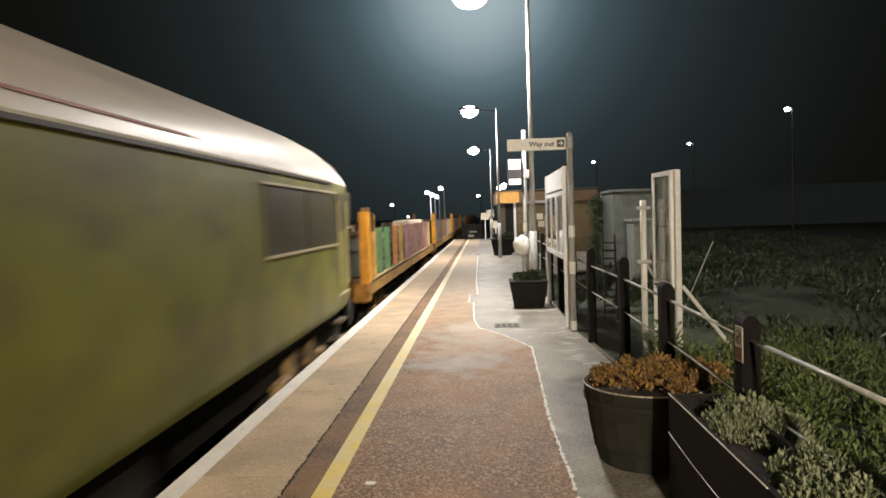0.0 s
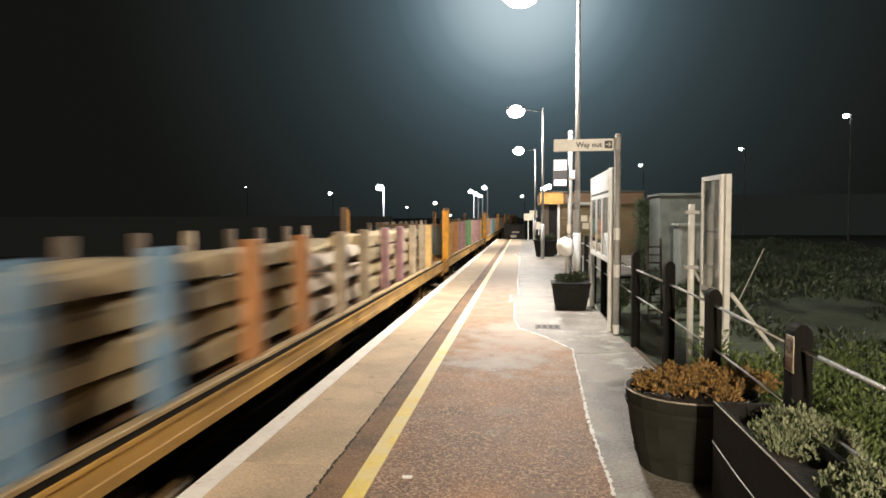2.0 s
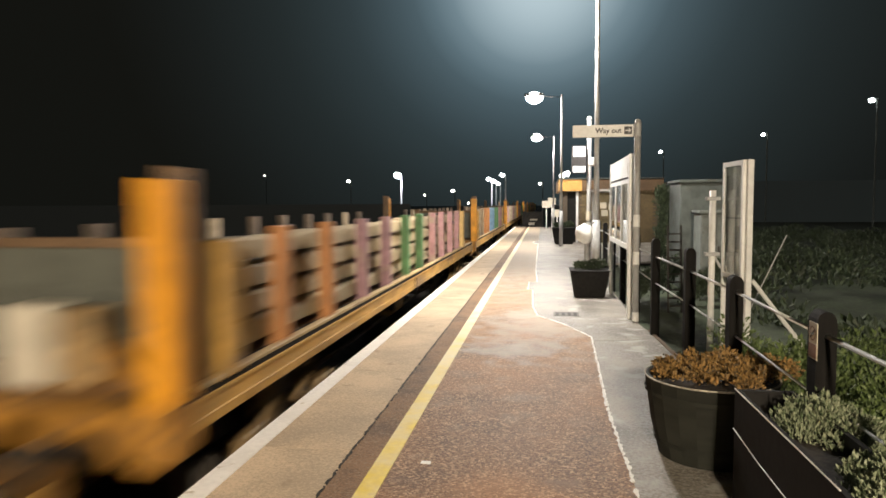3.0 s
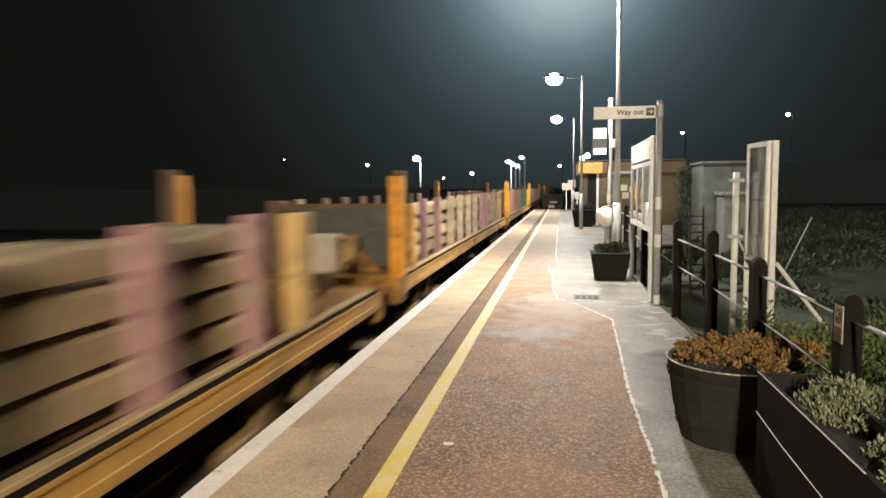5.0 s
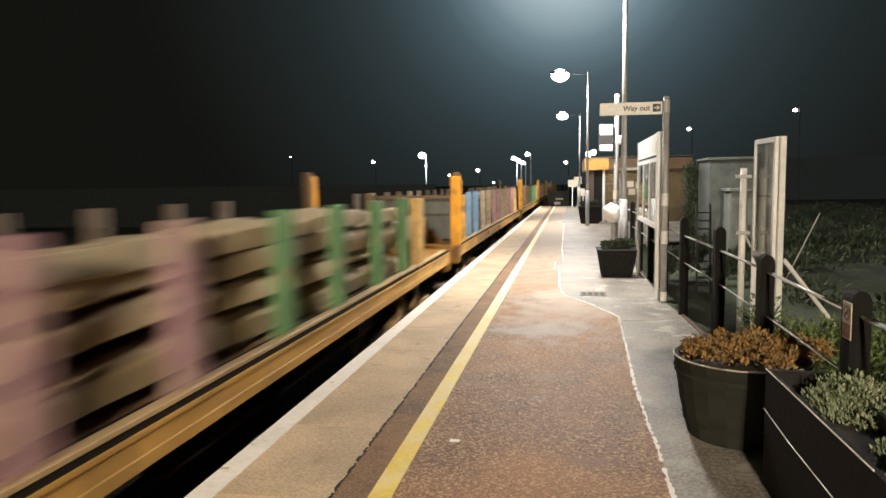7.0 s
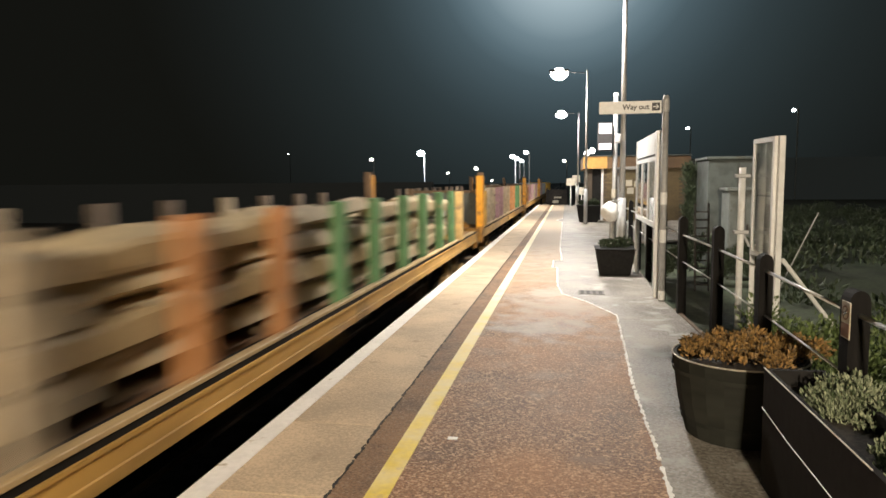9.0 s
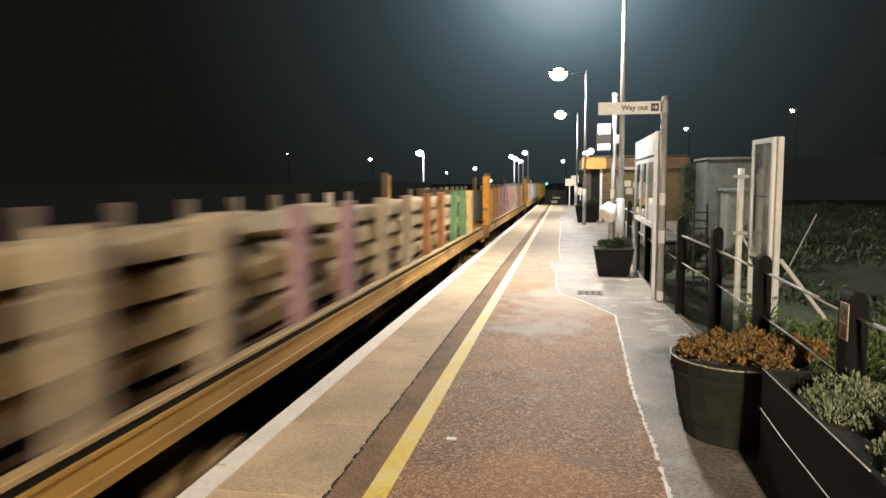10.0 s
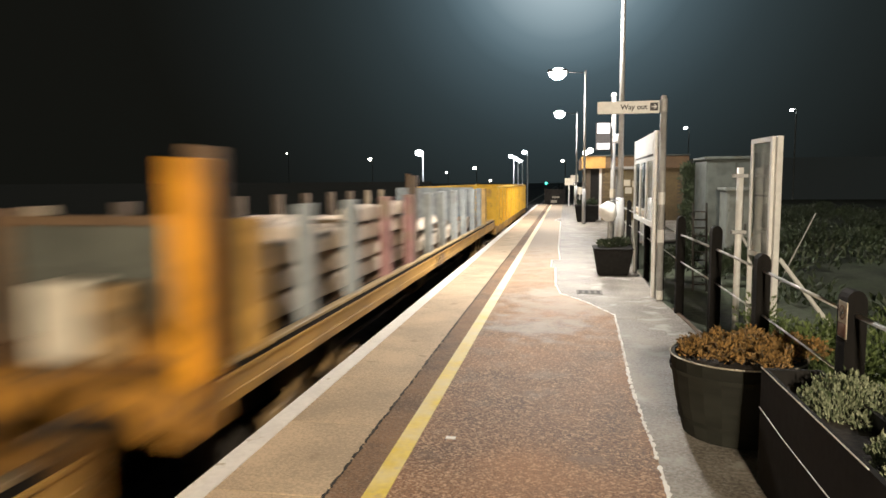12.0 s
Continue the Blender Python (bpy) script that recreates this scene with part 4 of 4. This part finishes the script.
    me = bpy.data.meshes.new_from_object(tmp.evaluated_get(bpy.context.evaluated_depsgraph_get()))
    bpy.data.objects.remove(tmp)
    me.materials.clear()
    me.materials.append(mat)
    ob = part(name, me, None, parent)
    ob.matrix_basis = m
    return ob


def way_out_sign():
    ob = thing("way_out_sign", "white way out sign panel on a grey steel post", "sign", at=(1.24, 9.33, 0))
    part("post", tubes(((0, 0, 0), (0, 0, 2.66), 0.042), sides=16), GALV, ob, smooth=True)
    part("post_cap", tubes(((0, 0, 2.66), (0, 0, 2.69), 0.046, 0.03), sides=16), GALV, ob)
    part("post_band", tubes(((0, 0, 2.48), (0, 0, 2.64), 0.047), sides=16), GALV, ob)
    for z0, z1 in ((0.02, 0.14), (0.78, 0.95), (1.28, 1.44)):
        part("marker_band", tubes(((0, 0, z0), (0, 0, z1), 0.0445), sides=16), WHITE_PAINT, ob, "pale band round the post")
    panel = part("sign_panel", boxes((-0.84, -0.055, -0.03, 0.03, 2.465, 2.625), bevel=0.006), WHITE_PAINT, ob, "white enamelled sign panel")
    words("Way out", 0.094, DARK_PRINT, panel, pose(-0.545, -0.0325, 2.545, 90, 0, 0))
    box_ = part("arrow_box", boxes((-0.175, -0.075, -0.0345, -0.0305, 2.497, 2.597)), DARK_PRINT, panel)
    bm = tubes(((-0.160, -0.0365, 2.547), (-0.095, -0.0365, 2.547), 0.006), ((-0.122, -0.0365, 2.574), (-0.092, -0.0365, 2.544), 0.006), ((-0.122, -0.0365, 2.520), (-0.092, -0.0365, 2.550), 0.006), sides=6)
    part("arrow", bm, WHITE_PAINT, box_, "white arrow")
    return ob


way_out_sign()


def notice_board():
    ob = thing("notice_board", "white framed notice board with three glazed panels", "notice board", at=(1.20, 0, 0))
    y0, y1, z0, z1 = 9.56, 12.3, 0.95, 2.25
    part("leg", boxes((-0.035, 0.035, y0, y0 + 0.11, 0.0, z1 + 0.01), bevel=0.006), WHITE_PAINT, ob)
    part("leg", boxes((-0.035, 0.035, y1 - 0.11, y1, 0.0, z1 + 0.01), bevel=0.006), WHITE_PAINT, ob)
    part("header", boxes((-0.03, 0.03, y0 + 0.111, y1 - 0.111, 1.96, z1)), WHITE_PAINT, ob, "blank white header panel")
    part("header_shadow_gap", boxes((-0.02, 0.03, y0 + 0.111, y1 - 0.111, 1.925, 1.958)), DARK_PRINT, ob)
    part("back_panel", boxes((0.0, 0.03, y0 + 0.111, y1 - 0.111, z0, 1.924)), GALV, ob)
    part("bottom_rail", boxes((-0.035, -0.001, y0 + 0.111, y1 - 0.111, z0, z0 + 0.07)), WHITE_PAINT, ob)
    part("top_rail", boxes((-0.035, -0.001, y0 + 0.111, y1 - 0.111, 1.87, 1.924)), WHITE_PAINT, ob)
    w = (y1 - y0 - 0.222) / 3
    for i in range(4):
        y = y0 + 0.111 + w * i
        part("mullion", boxes((-0.036, -0.001, max(y - 0.04, y0 + 0.112), min(y + 0.04, y1 - 0.112), z0 + 0.071, 1.869)), WHITE_PAINT, ob)
    for i in range(3):
        y = y0 + 0.111 + w * i
        poster = part("poster", boxes((-0.006, -0.001, y + 0.1, y + w - 0.1, z0 + 0.12, 1.82)), PRINT_GREY if i != 1 else PRINT_PALE, ob, "printed poster behind glass")
        for j in range(5):
            part("print_bar", boxes((-0.008, -0.0065, y + 0.14, y + w - 0.14 - 0.08 * (j % 3), 1.72 - 0.13 * j, 1.76 - 0.13 * j)), DARK_PRINT, poster)
        part("pane", boxes((-0.022, -0.018, y + 0.041, y + w - 0.041, z0 + 0.072, 1.868)), PANE, ob)
        ob.children[-1].visible_shadow = False
    return ob


notice_board()


def poster_case():
    ob = thing("poster_case", "tall white framed poster case on white posts", "notice board", at=(2.06, 7.36, 0))
    ob.rotation_euler = (0, 0, math.atan2(0.05, 0.70))
    # local y runs along the case, its face looks over the platform
    L, z0, z1 = 0.62, 0.78, 2.03
    part("back_panel", boxes((0.0, 0.04, 0.03, L - 0.03, z0 + 0.04, z1 - 0.04)), GALV, ob)
    part("frame_stile", boxes((-0.03, 0.045, 0.0, 0.05, z0, z1)), WHITE_PAINT, ob)
    part("frame_stile", boxes((-0.03, 0.045, L - 0.05, L, z0, z1)), WHITE_PAINT, ob)
    part("frame_rail", boxes((-0.03, -0.001, 0.051, L - 0.051, z0, z0 + 0.05)), WHITE_PAINT, ob)
    part("frame_rail", boxes((-0.03, -0.001, 0.051, L - 0.051, z1 - 0.05, z1)), WHITE_PAINT, ob)
    poster = part("poster", boxes((-0.006, -0.001, 0.07, L - 0.07, z0 + 0.07, z1 - 0.07)), PRINT_GREY, ob, "faded grey poster")
    part("print_bar", boxes((-0.009, -0.0065, 0.12, L - 0.12, 1.42, 1.44)), DARK_PRINT, poster)
    part("print_bar", boxes((-0.009, -0.0065, 0.12, 0.4, 1.08, 1.10)), PRINT_PALE, poster)
    part("pane", boxes((-0.02, -0.016, 0.052, L - 0.052, z0 + 0.052, z1 - 0.052)), PANE, ob)
    ob.children[-1].visible_shadow = False
    part("post", boxes((0.0, 0.06, -0.055, -0.001, -0.12, z1), bevel=0.006), WHITE_PAINT, ob)
    part("post", boxes((-0.02, 0.03, L + 0.001, L + 0.03, -0.12, z1), bevel=0.006), WHITE_PAINT, ob)
    part("brace", tubes(((0.07, -0.04, 0.80), (0.80, 0.05, -0.12), 0.022), sides=8), WHITE_PAINT, ob, "diagonal white brace")
    return ob


poster_case()

pole = thing("marker_pole", "slim pale steel pole with pipe clamps", "pole", at=(1.89, 8.0, -0.12))
part("pole_tube", tubes(((0, 0, 0), (0, 0, 1.85), 0.036), sides=12), WHITE_PAINT, pole, smooth=True)
for z in (1.74, 1.12):
    part("clamp", boxes((-0.075, 0.075, -0.045, 0.045, z, z + 0.04), bevel=0.005), GALV, pole)
part("bracket", tubes(((0.02, 0, 1.13), (0.10, 0, 0.98), 0.015), sides=6), GALV, pole)
stick = part("leaning_rod", tubes(((1.95, 7.62, -0.12), (2.55, 7.62, 1.25), 0.006), sides=6), GALV)
tagged(stick, "thin pale metal rod leaning in the grass", "rod")


SIGN_BROWN = material("brown_sign_print", (0.17, 0.075, 0.042), 0.5, vary=0.1)


def warning_sign():
    ob = thing("warning_sign", "small white and brown warning plate on a fence post", "sign", at=(1.326, 3.53, 0.925))
    ob.scale = (1, 0.8, 0.78)
    part("plate", boxes((-0.004, 0.0, -0.075, 0.055, -0.115, 0.115), bevel=0.0015), BOX_WHITE, ob)
    part("lower_panel", boxes((-0.0065, -0.0045, -0.066, 0.046, -0.106, -0.02)), SIGN_BROWN, ob, "brown lower panel")
    ring = bmesh.new()
    inner = [ring.verts.new((-0.0065, -0.01 + 0.036 * math.cos(2 * math.pi * i / 24), 0.045 + 0.036 * math.sin(2 * math.pi * i / 24))) for i in range(24)]
    outer = [ring.verts.new((-0.0065, -0.01 + 0.046 * math.cos(2 * math.pi * i / 24), 0.045 + 0.046 * math.sin(2 * math.pi * i / 24))) for i in range(24)]
    for i in range(24):
        ring.faces.new((inner[i], outer[i], outer[(i + 1) % 24], inner[(i + 1) % 24]))
    part("symbol_ring", ring, SIGN_BROWN, ob)
    part("symbol_bar", tubes(((-0.0065, -0.038, 0.073), (-0.0065, 0.018, 0.017), 0.003), ((-0.0065, -0.03, 0.043), (-0.0065, 0.012, 0.043), 0.004), sides=5), DARK_PRINT, ob)
    return ob


warning_sign()


def info_display():
    ob = thing("information_display", "lit train information display on a pale grey post", "display", at=(0.86, 13.1, 0))
    part("post", tubes(((0, 0, 0), (0, 0, 3.15), 0.042), sides=14), GALV, ob, smooth=True)
    part("post_cap", tubes(((0, 0, 3.15), (0, 0, 3.20), 0.055, 0.035), sides=14), WHITE_PAINT, ob)
    case = part("case", boxes((-0.32, -0.055, -0.09, 0.09, 2.15, 2.66), bevel=0.01), DARK_PRINT, ob, "dark display case")
    part("screen", boxes((-0.30, -0.075, -0.094, -0.0905, 2.46, 2.64)), SCREEN, case, "bright white screen")
    part("screen", boxes((-0.30, -0.075, -0.094, -0.0905, 2.17, 2.28)), SCREEN, case, "bright white screen")
    part("speaker", boxes((-0.02, 0.10, -0.16, -0.05, 2.28, 2.44), bevel=0.02), WHITE_PAINT, ob)
    part("marker_band", tubes(((0, 0, 1.28), (0, 0, 1.44), 0.053), sides=14), BOX_WHITE, ob)
    return ob


SCREEN = glowing("lit_screen", (0.92, 0.97, 1.0), 0.8)
info_display()

bag = thing("litter_bag", "white plastic litter sack hanging from a post hoop", "litter bag", at=(0.73, 12.0, 1.07))
bm = bmesh.new()
bmesh.ops.create_icosphere(bm, subdivisions=3, radius=0.155)
for v in bm.verts:
    v.co *= 1 + 0.30 * noise.noise(v.co * 9) + 0.12 * noise.noise(v.co * 25)
    v.co.z *= 1.05
    if v.co.z < 0:
        v.co.x *= 1 + 0.25 * v.co.z
part("sack", bm, WHITE_PAINT, bag, "crumpled white plastic sack", smooth=True)
part("hoop", tubes(((-0.02, 0.0, 0.17), (0.17, 0.1, 0.19), 0.012), sides=6), GALV, bag)
part("stem", tubes(((0.0, 0.0, -1.07), (0.0, 0.0, -0.1), 0.02), sides=8), GALV, bag)


# ---- behind the fence ----
ladder = thing("ladder", "narrow dark metal ladder leaning behind the fence", "ladder", at=(2.06, 11.0, -0.12))
for x in (-0.1, 0.1):
    part("stile", tubes(((x, 0.0, 0), (x, 0.18, 1.36), 0.016), sides=8), UNDER, ladder)
for i in range(10):
    z = 0.10 + 0.125 * i
    part("rung", tubes(((-0.1, 0.18 * z / 1.36, z), (0.1, 0.18 * z / 1.36, z), 0.012), sides=6), UNDER, ladder)

CABINET_GREY = material("weathered_grey_steel", (0.068, 0.080, 0.074), 0.7, vary=0.25, grain=6, blot=1.2, dirt=(0.06, 0.06, 0.045), dirt_amount=0.25)
CABINET_PALE = material("pale_grey_steel", (0.13, 0.145, 0.135), 0.6, vary=0.2, grain=6, blot=1.5, dirt=(0.10, 0.10, 0.08), dirt_amount=0.2)


def equipment_cabinet(x0, x1, y0, y1, z1, paint):
    ob = thing("equipment_cabinet", "weathered grey lineside equipment cabinet", "cabinet", "lineside cabinets", at=(x0, y0, -0.12))
    w, d, h = x1 - x0, y1 - y0, z1 + 0.12
    part("body", boxes((0, w, 0, d, 0, h - 0.06), bevel=0.01), paint, ob)
    part("lid", boxes((-0.04, w + 0.04, -0.05, d + 0.05, h - 0.059, h), bevel=0.01), paint, ob)
    for i in range(2):
        dr = part("door", boxes((0.03 + i * w / 2, w / 2 - 0.02 + i * w / 2, -0.015, -0.001, 0.08, h - 0.12), bevel=0.004), paint, ob)
        part("door_handle", boxes((w / 2 - 0.09 + i * 0.12, w / 2 - 0.06 + i * 0.12, -0.04, -0.016, h * 0.5, h * 0.5 + 0.12)), UNDER, dr)
    return ob


equipment_cabinet(2.72, 3.85, 14.2, 15.4, 2.05, CABINET_GREY)
equipment_cabinet(2.90, 3.45, 13.2, 13.8, 1.45, CABINET_PALE)

BRICK_BUFF = material("buff_brick", (0.15, 0.11, 0.055), 0.85, vary=0.2, grain=20, blot=2, bump=0.3, per_object=0.2)
FASCIA = material("ochre_fascia", (0.55, 0.30, 0.08), 0.6, vary=0.12, grain=5)
MORTAR = material("mortar", (0.09, 0.07, 0.05), 0.9, vary=0.2, grain=30)


def station_building():
    ob = thing("station_building", "small ochre brick station building with a flat fascia", "building", at=(0, 28.3, 0))
    part("wall", boxes((1.42, 4.62, 0.05, 0.3, -0.05, 2.08)), MORTAR, ob, "brick end wall")
    part("wall", boxes((0.78, 0.98, 0.05, 6.0, -0.05, 2.08)), MORTAR, ob)
    part("wall", boxes((4.42, 4.62, 0.31, 6.0, -0.05, 2.08)), MORTAR, ob)
    part("wall", boxes((0.78, 4.62, 6.01, 6.2, -0.05, 2.08)), MORTAR, ob)
    part("fascia", boxes((0.62, 1.55, -0.12, 0.0, 2.081, 2.56)), FASCIA, ob, "ochre fascia board")
    # lamp fall-off put into the colour: this stretch is painted darker
    part("fascia", boxes((1.553, 4.74, -0.10, 0.0, 2.081, 2.54)), BROWN_POST, ob, "fascia board coloured darker away from the lamp")
    part("fascia", boxes((0.62, 0.72, 0.001, 6.4, 2.081, 2.56)), FASCIA, ob)
    part("roof", boxes((0.60, 4.78, -0.16, 6.45, 2.561, 2.60)), CABINET_GREY, ob, "flat grey roof")
    part("ceiling_board", boxes((0.73, 4.7, 0.002, 6.3, 2.081, 2.13)), WHITE_PAINT, ob)
    part("door_jamb", boxes((1.33, 1.419, 0.03, 0.32, -0.05, 2.08)), WHITE_PAINT, ob, "white door jamb")
    # darkness of the open doorway drawn as a black sheet
    part("door_panel", boxes((0.985, 1.325, 0.12, 0.17, -0.002, 2.07)), BLACK_PLASTIC, ob, "black sheet standing in for the dark open doorway")
    brick = mesh_of("brick", boxes((0.004, 0.221, -0.012, 0.0, 0.004, 0.069)), BRICK_BUFF)
    for r in range(28):
        for c in range(10):
            x = 1.43 + 0.225 * c + (0.11 if r % 2 else 0)
            part("brick", brick, None, ob, at=(x, 0.05, 0.0 + 0.074 * r))
    rest = bmesh.new()
    for r in range(28):
        for c in range(10, 13):
            x = 1.43 + 0.225 * c + (0.11 if r % 2 else 0)
            box(rest, x + 0.004, x + 0.221, 0.038, 0.05, 0.004 + 0.074 * r, 0.069 + 0.074 * r)
    part("brickwork", rest, BRICK_BUFF, ob)["kind"] = "stuff"
    for dx, z in ((0.95, 2.78), (0.75, 2.70)):
        bm = bmesh.new()
        bmesh.ops.create_uvsphere(bm, u_segments=12, v_segments=8, radius=0.11, matrix=Matrix.Translation((dx, -0.25, z)))
        part("outside_light", bm, SMALL_GLOW, ob, "lit globe light on the roof edge", smooth=True)
        part("light_bracket", tubes(((dx, -0.25, z - 0.10), (dx, -0.1, 2.63), 0.012), sides=6), GALV, ob)
    return ob


SMALL_GLOW = glowing("small_lamp_glow", (1.0, 0.95, 0.85), 9)
station_building()


def glass_shelter():
    ob = thing("glass_shelter", "small glazed platform shelter with grey frame", "shelter", at=(1.42, 18.6, 0))
    for x in (0.0, 0.62):
        for y in (0.0, 1.4):
            part("post", boxes((x - 0.03, x + 0.03, y - 0.03, y + 0.03, -0.12, 1.9)), GALV, ob)
    part("roof", boxes((-0.08, 0.70, -0.1, 1.5, 1.901, 1.96)), GALV, ob, "flat grey roof")
    part("mid_rail", boxes((0.031, 0.589, -0.02, 0.02, 0.85, 0.89)), GALV, ob)
    part("pane", boxes((0.031, 0.589, -0.005, 0.005, 0.9, 1.89)), PANE, ob)
    part("pane", boxes((0.031, 0.589, -0.005, 0.005, 0.1, 0.84)), PANE, ob)
    for i, (x, z) in enumerate(((0.08, 1.45), (0.3, 1.42), (0.12, 1.25))):
        part("notice", boxes((x, x + 0.17, -0.012, -0.007, z, z + 0.16)), BOX_WHITE, ob, "small white notice")
    return ob


glass_shelter()


# ---- far end of the platform ----
def end_sign(x, y, top, w):
    ob = thing("end_sign", "small white sign on a slim post at the platform end", "sign", "platform end signs", at=(x, y, 0))
    part("post", tubes(((0, 0, 0), (0, 0, top), 0.04), sides=10), WHITE_PAINT, ob)
    part("panel", boxes((-w / 2, w / 2, -0.06, -0.042, top - 0.45, top), bevel=0.005), BOX_WHITE, ob)
    return ob


end_sign(0.20, 44.5, 1.75, 0.55)
end_sign(0.55, 45.5, 1.95, 0.5)
end_sign(0.85, 43.0, 1.2, 0.4)
gate = thing("end_barrier", "dark boarded barrier with pale plates at the platform end", "barrier", at=(-0.8, 52, -1.45))
part("board", boxes((-0.72, 0.72, 0, 0.1, 0.0, 2.4)), UNDER, gate)
for x in (-0.72, 0.72):
    part("post", boxes((x - 0.06, x + 0.06, -0.08, -0.001, 0, 2.5)), UNDER, gate)
part("plate", boxes((-0.2, 0.35, -0.02, -0.001, 1.75, 1.88)), BOX_WHITE, gate)
part("plate", boxes((-0.3, 0.15, -0.02, -0.001, 1.4, 1.6)), BOX_WHITE, gate)


def street_lamp(x, y, z, r, glow, ground_z=-1.45, lit_pole=False):
    ob = thing("street_lamp", "distant lit street lamp on a slim grey pole", "street lamp", "distant street lamps", at=(x, y, ground_z))
    h = z - ground_z
    part("pole", tubes(((0.35, 0, 0), (0.35, 0, h + 0.1), 0.06), sides=8), LIT_POLE if lit_pole else CABINET_GREY, ob)
    part("arm", tubes(((0.35, 0, h + 0.1), (0.0, 0, h + 0.12), 0.04), sides=6), GALV, ob)
    bm = bmesh.new()
    bmesh.ops.create_uvsphere(bm, u_segments=14, v_segments=9, radius=1, matrix=Matrix.Translation((0, 0, h)) @ Matrix.Diagonal((r, r, r * 0.8, 1)))
    part("lantern", bm, glow, ob, "glowing lantern", smooth=True)
    return ob


# lamplight on the left-hand poles put into a paler colour
LIT_POLE = material("lit_lamp_pole", (0.7, 0.72, 0.72), 0.5, vary=0.1)
FAR_GLOW = glowing("distant_lamp_glow", (1.0, 0.93, 0.82), 12)
COOL_GLOW = glowing("distant_cool_glow", (0.92, 0.97, 1.0), 14)
GREEN_GLOW = glowing("green_signal_glow", (0.1, 0.9, 0.7), 3)
for x, y, z, r, g in (
        (17.88, 60, 7.14, 0.24, COOL_GLOW), (12.98, 80, 7.29, 0.28, COOL_GLOW), (21.75, 50, 8.37, 0.30, COOL_GLOW),
        (-12.91, 60, 4.15, 0.42, COOL_GLOW), (-26.19, 90, 4.68, 0.30, FAR_GLOW), (-20.94, 120, 3.15, 0.25, FAR_GLOW), (-14.56, 110, 3.7, 0.36, FAR_GLOW),
        (-5.96, 75, 4.27, 0.30, COOL_GLOW), (-5.83, 80, 4.18, 0.34, COOL_GLOW), (-5.64, 85, 4.06, 0.34, COOL_GLOW), (-4.19, 70, 4.47, 0.30, COOL_GLOW),
        (-0.46, 90, 4.14, 0.26, FAR_GLOW), (-15.27, 140, 1.71, 0.25, FAR_GLOW), (-63.5, 150, 8.28, 0.2, FAR_GLOW)):
    street_lamp(x, y, z, r * (0.8 if x < 0 else 0.66), g, lit_pole=-13 < x < -4)
for x, y, z in ((-12.91, 60, 4.15), (-4.9, 74, 4.2)):
    point_lamp(x + 0.1, y - 0.6, z - 0.5, 500, 0.1, (0.9, 0.95, 1.0))
sig = thing("signal_post", "distant line signal showing a small green light", "signal", at=(-3.37 + 2.2, 120, -1.45))
part("post", tubes(((0, 0, 0), (0, 0, 2.9), 0.07), sides=8), UNDER, sig)
bm = bmesh.new()
bmesh.ops.create_uvsphere(bm, u_segments=10, v_segments=6, radius=0.2, matrix=Matrix.Translation((-2.2, -0.1, 2.6)))
part("signal_light", bm, GREEN_GLOW, sig, "small green light")
part("bracket", tubes(((0, 0, 2.6), (-2.2, 0, 2.6), 0.05), sides=6), UNDER, sig)


# ---- weeds, grass and hedges ----
bush = tagged(new("bush", leaf_mesh("bush", DARK_LEAF, *[leaves(900 + i, 420, (2.63 + 0.05 * (i % 2), 15.65, 0.15 + 0.4 * i), (0.24, 0.26, 0.30), 0.06, 0.6, floor=-0.12) for i in range(5)])), "tall dark ivy-clad bush beside the grey cabinet", "bush")
for i, (x, y, h) in enumerate(((1.75, 11.9, 0.35), (2.25, 12.6, 0.45), (2.55, 11.6, 0.30), (2.95, 12.4, 0.40))):
    tagged(new("bush", leaf_mesh("bush", DARK_LEAF, *[leaves(920 + 5 * i + j, 380, (x + 0.16 * (j - 1), y + 0.1 * (j % 2), h * (0.35 + 0.35 * j)), (0.28, 0.24, 0.24), 0.045, 0.6, floor=-0.12) for j in range(3)])), "low dark bush growing behind the platform fence", "bush", "fence bushes")
rng = random.Random(12)
clumps = []
for i in range(60):
    x, y = rng.uniform(1.65, 3.6), rng.uniform(2.6, 6.9)
    clumps.append(leaves(400 + i, 330, (x, y, 0.05 + rng.uniform(-0.05, 0.28)), (0.26, 0.26, 0.28), 0.036, 0.6, floor=-0.12))
weeds = tagged(new("weeds", leaf_mesh("weeds", WEED_LEAF, *clumps)), "dense green weeds growing behind the fence", "weeds", kind="stuff")
clumps = []
for i in range(140):
    x, y = rng.uniform(3.2, 14), rng.uniform(4, 40)
    if y > 19 and x < 6.2:
        continue
    clumps.append(leaves(600 + i, 150, (x, y, -0.05 + rng.uniform(0, 0.3)), (0.7, 0.7, 0.3), 0.09, 0.6, floor=-0.12))
scrub = tagged(new("scrub", leaf_mesh("scrub", DARK_LEAF, *clumps)), "dark low scrub on the bank", "bushes", kind="stuff")
def motions():
    for ob, start in CARRIED:
        walk(ob, train_rows(start))


motions()
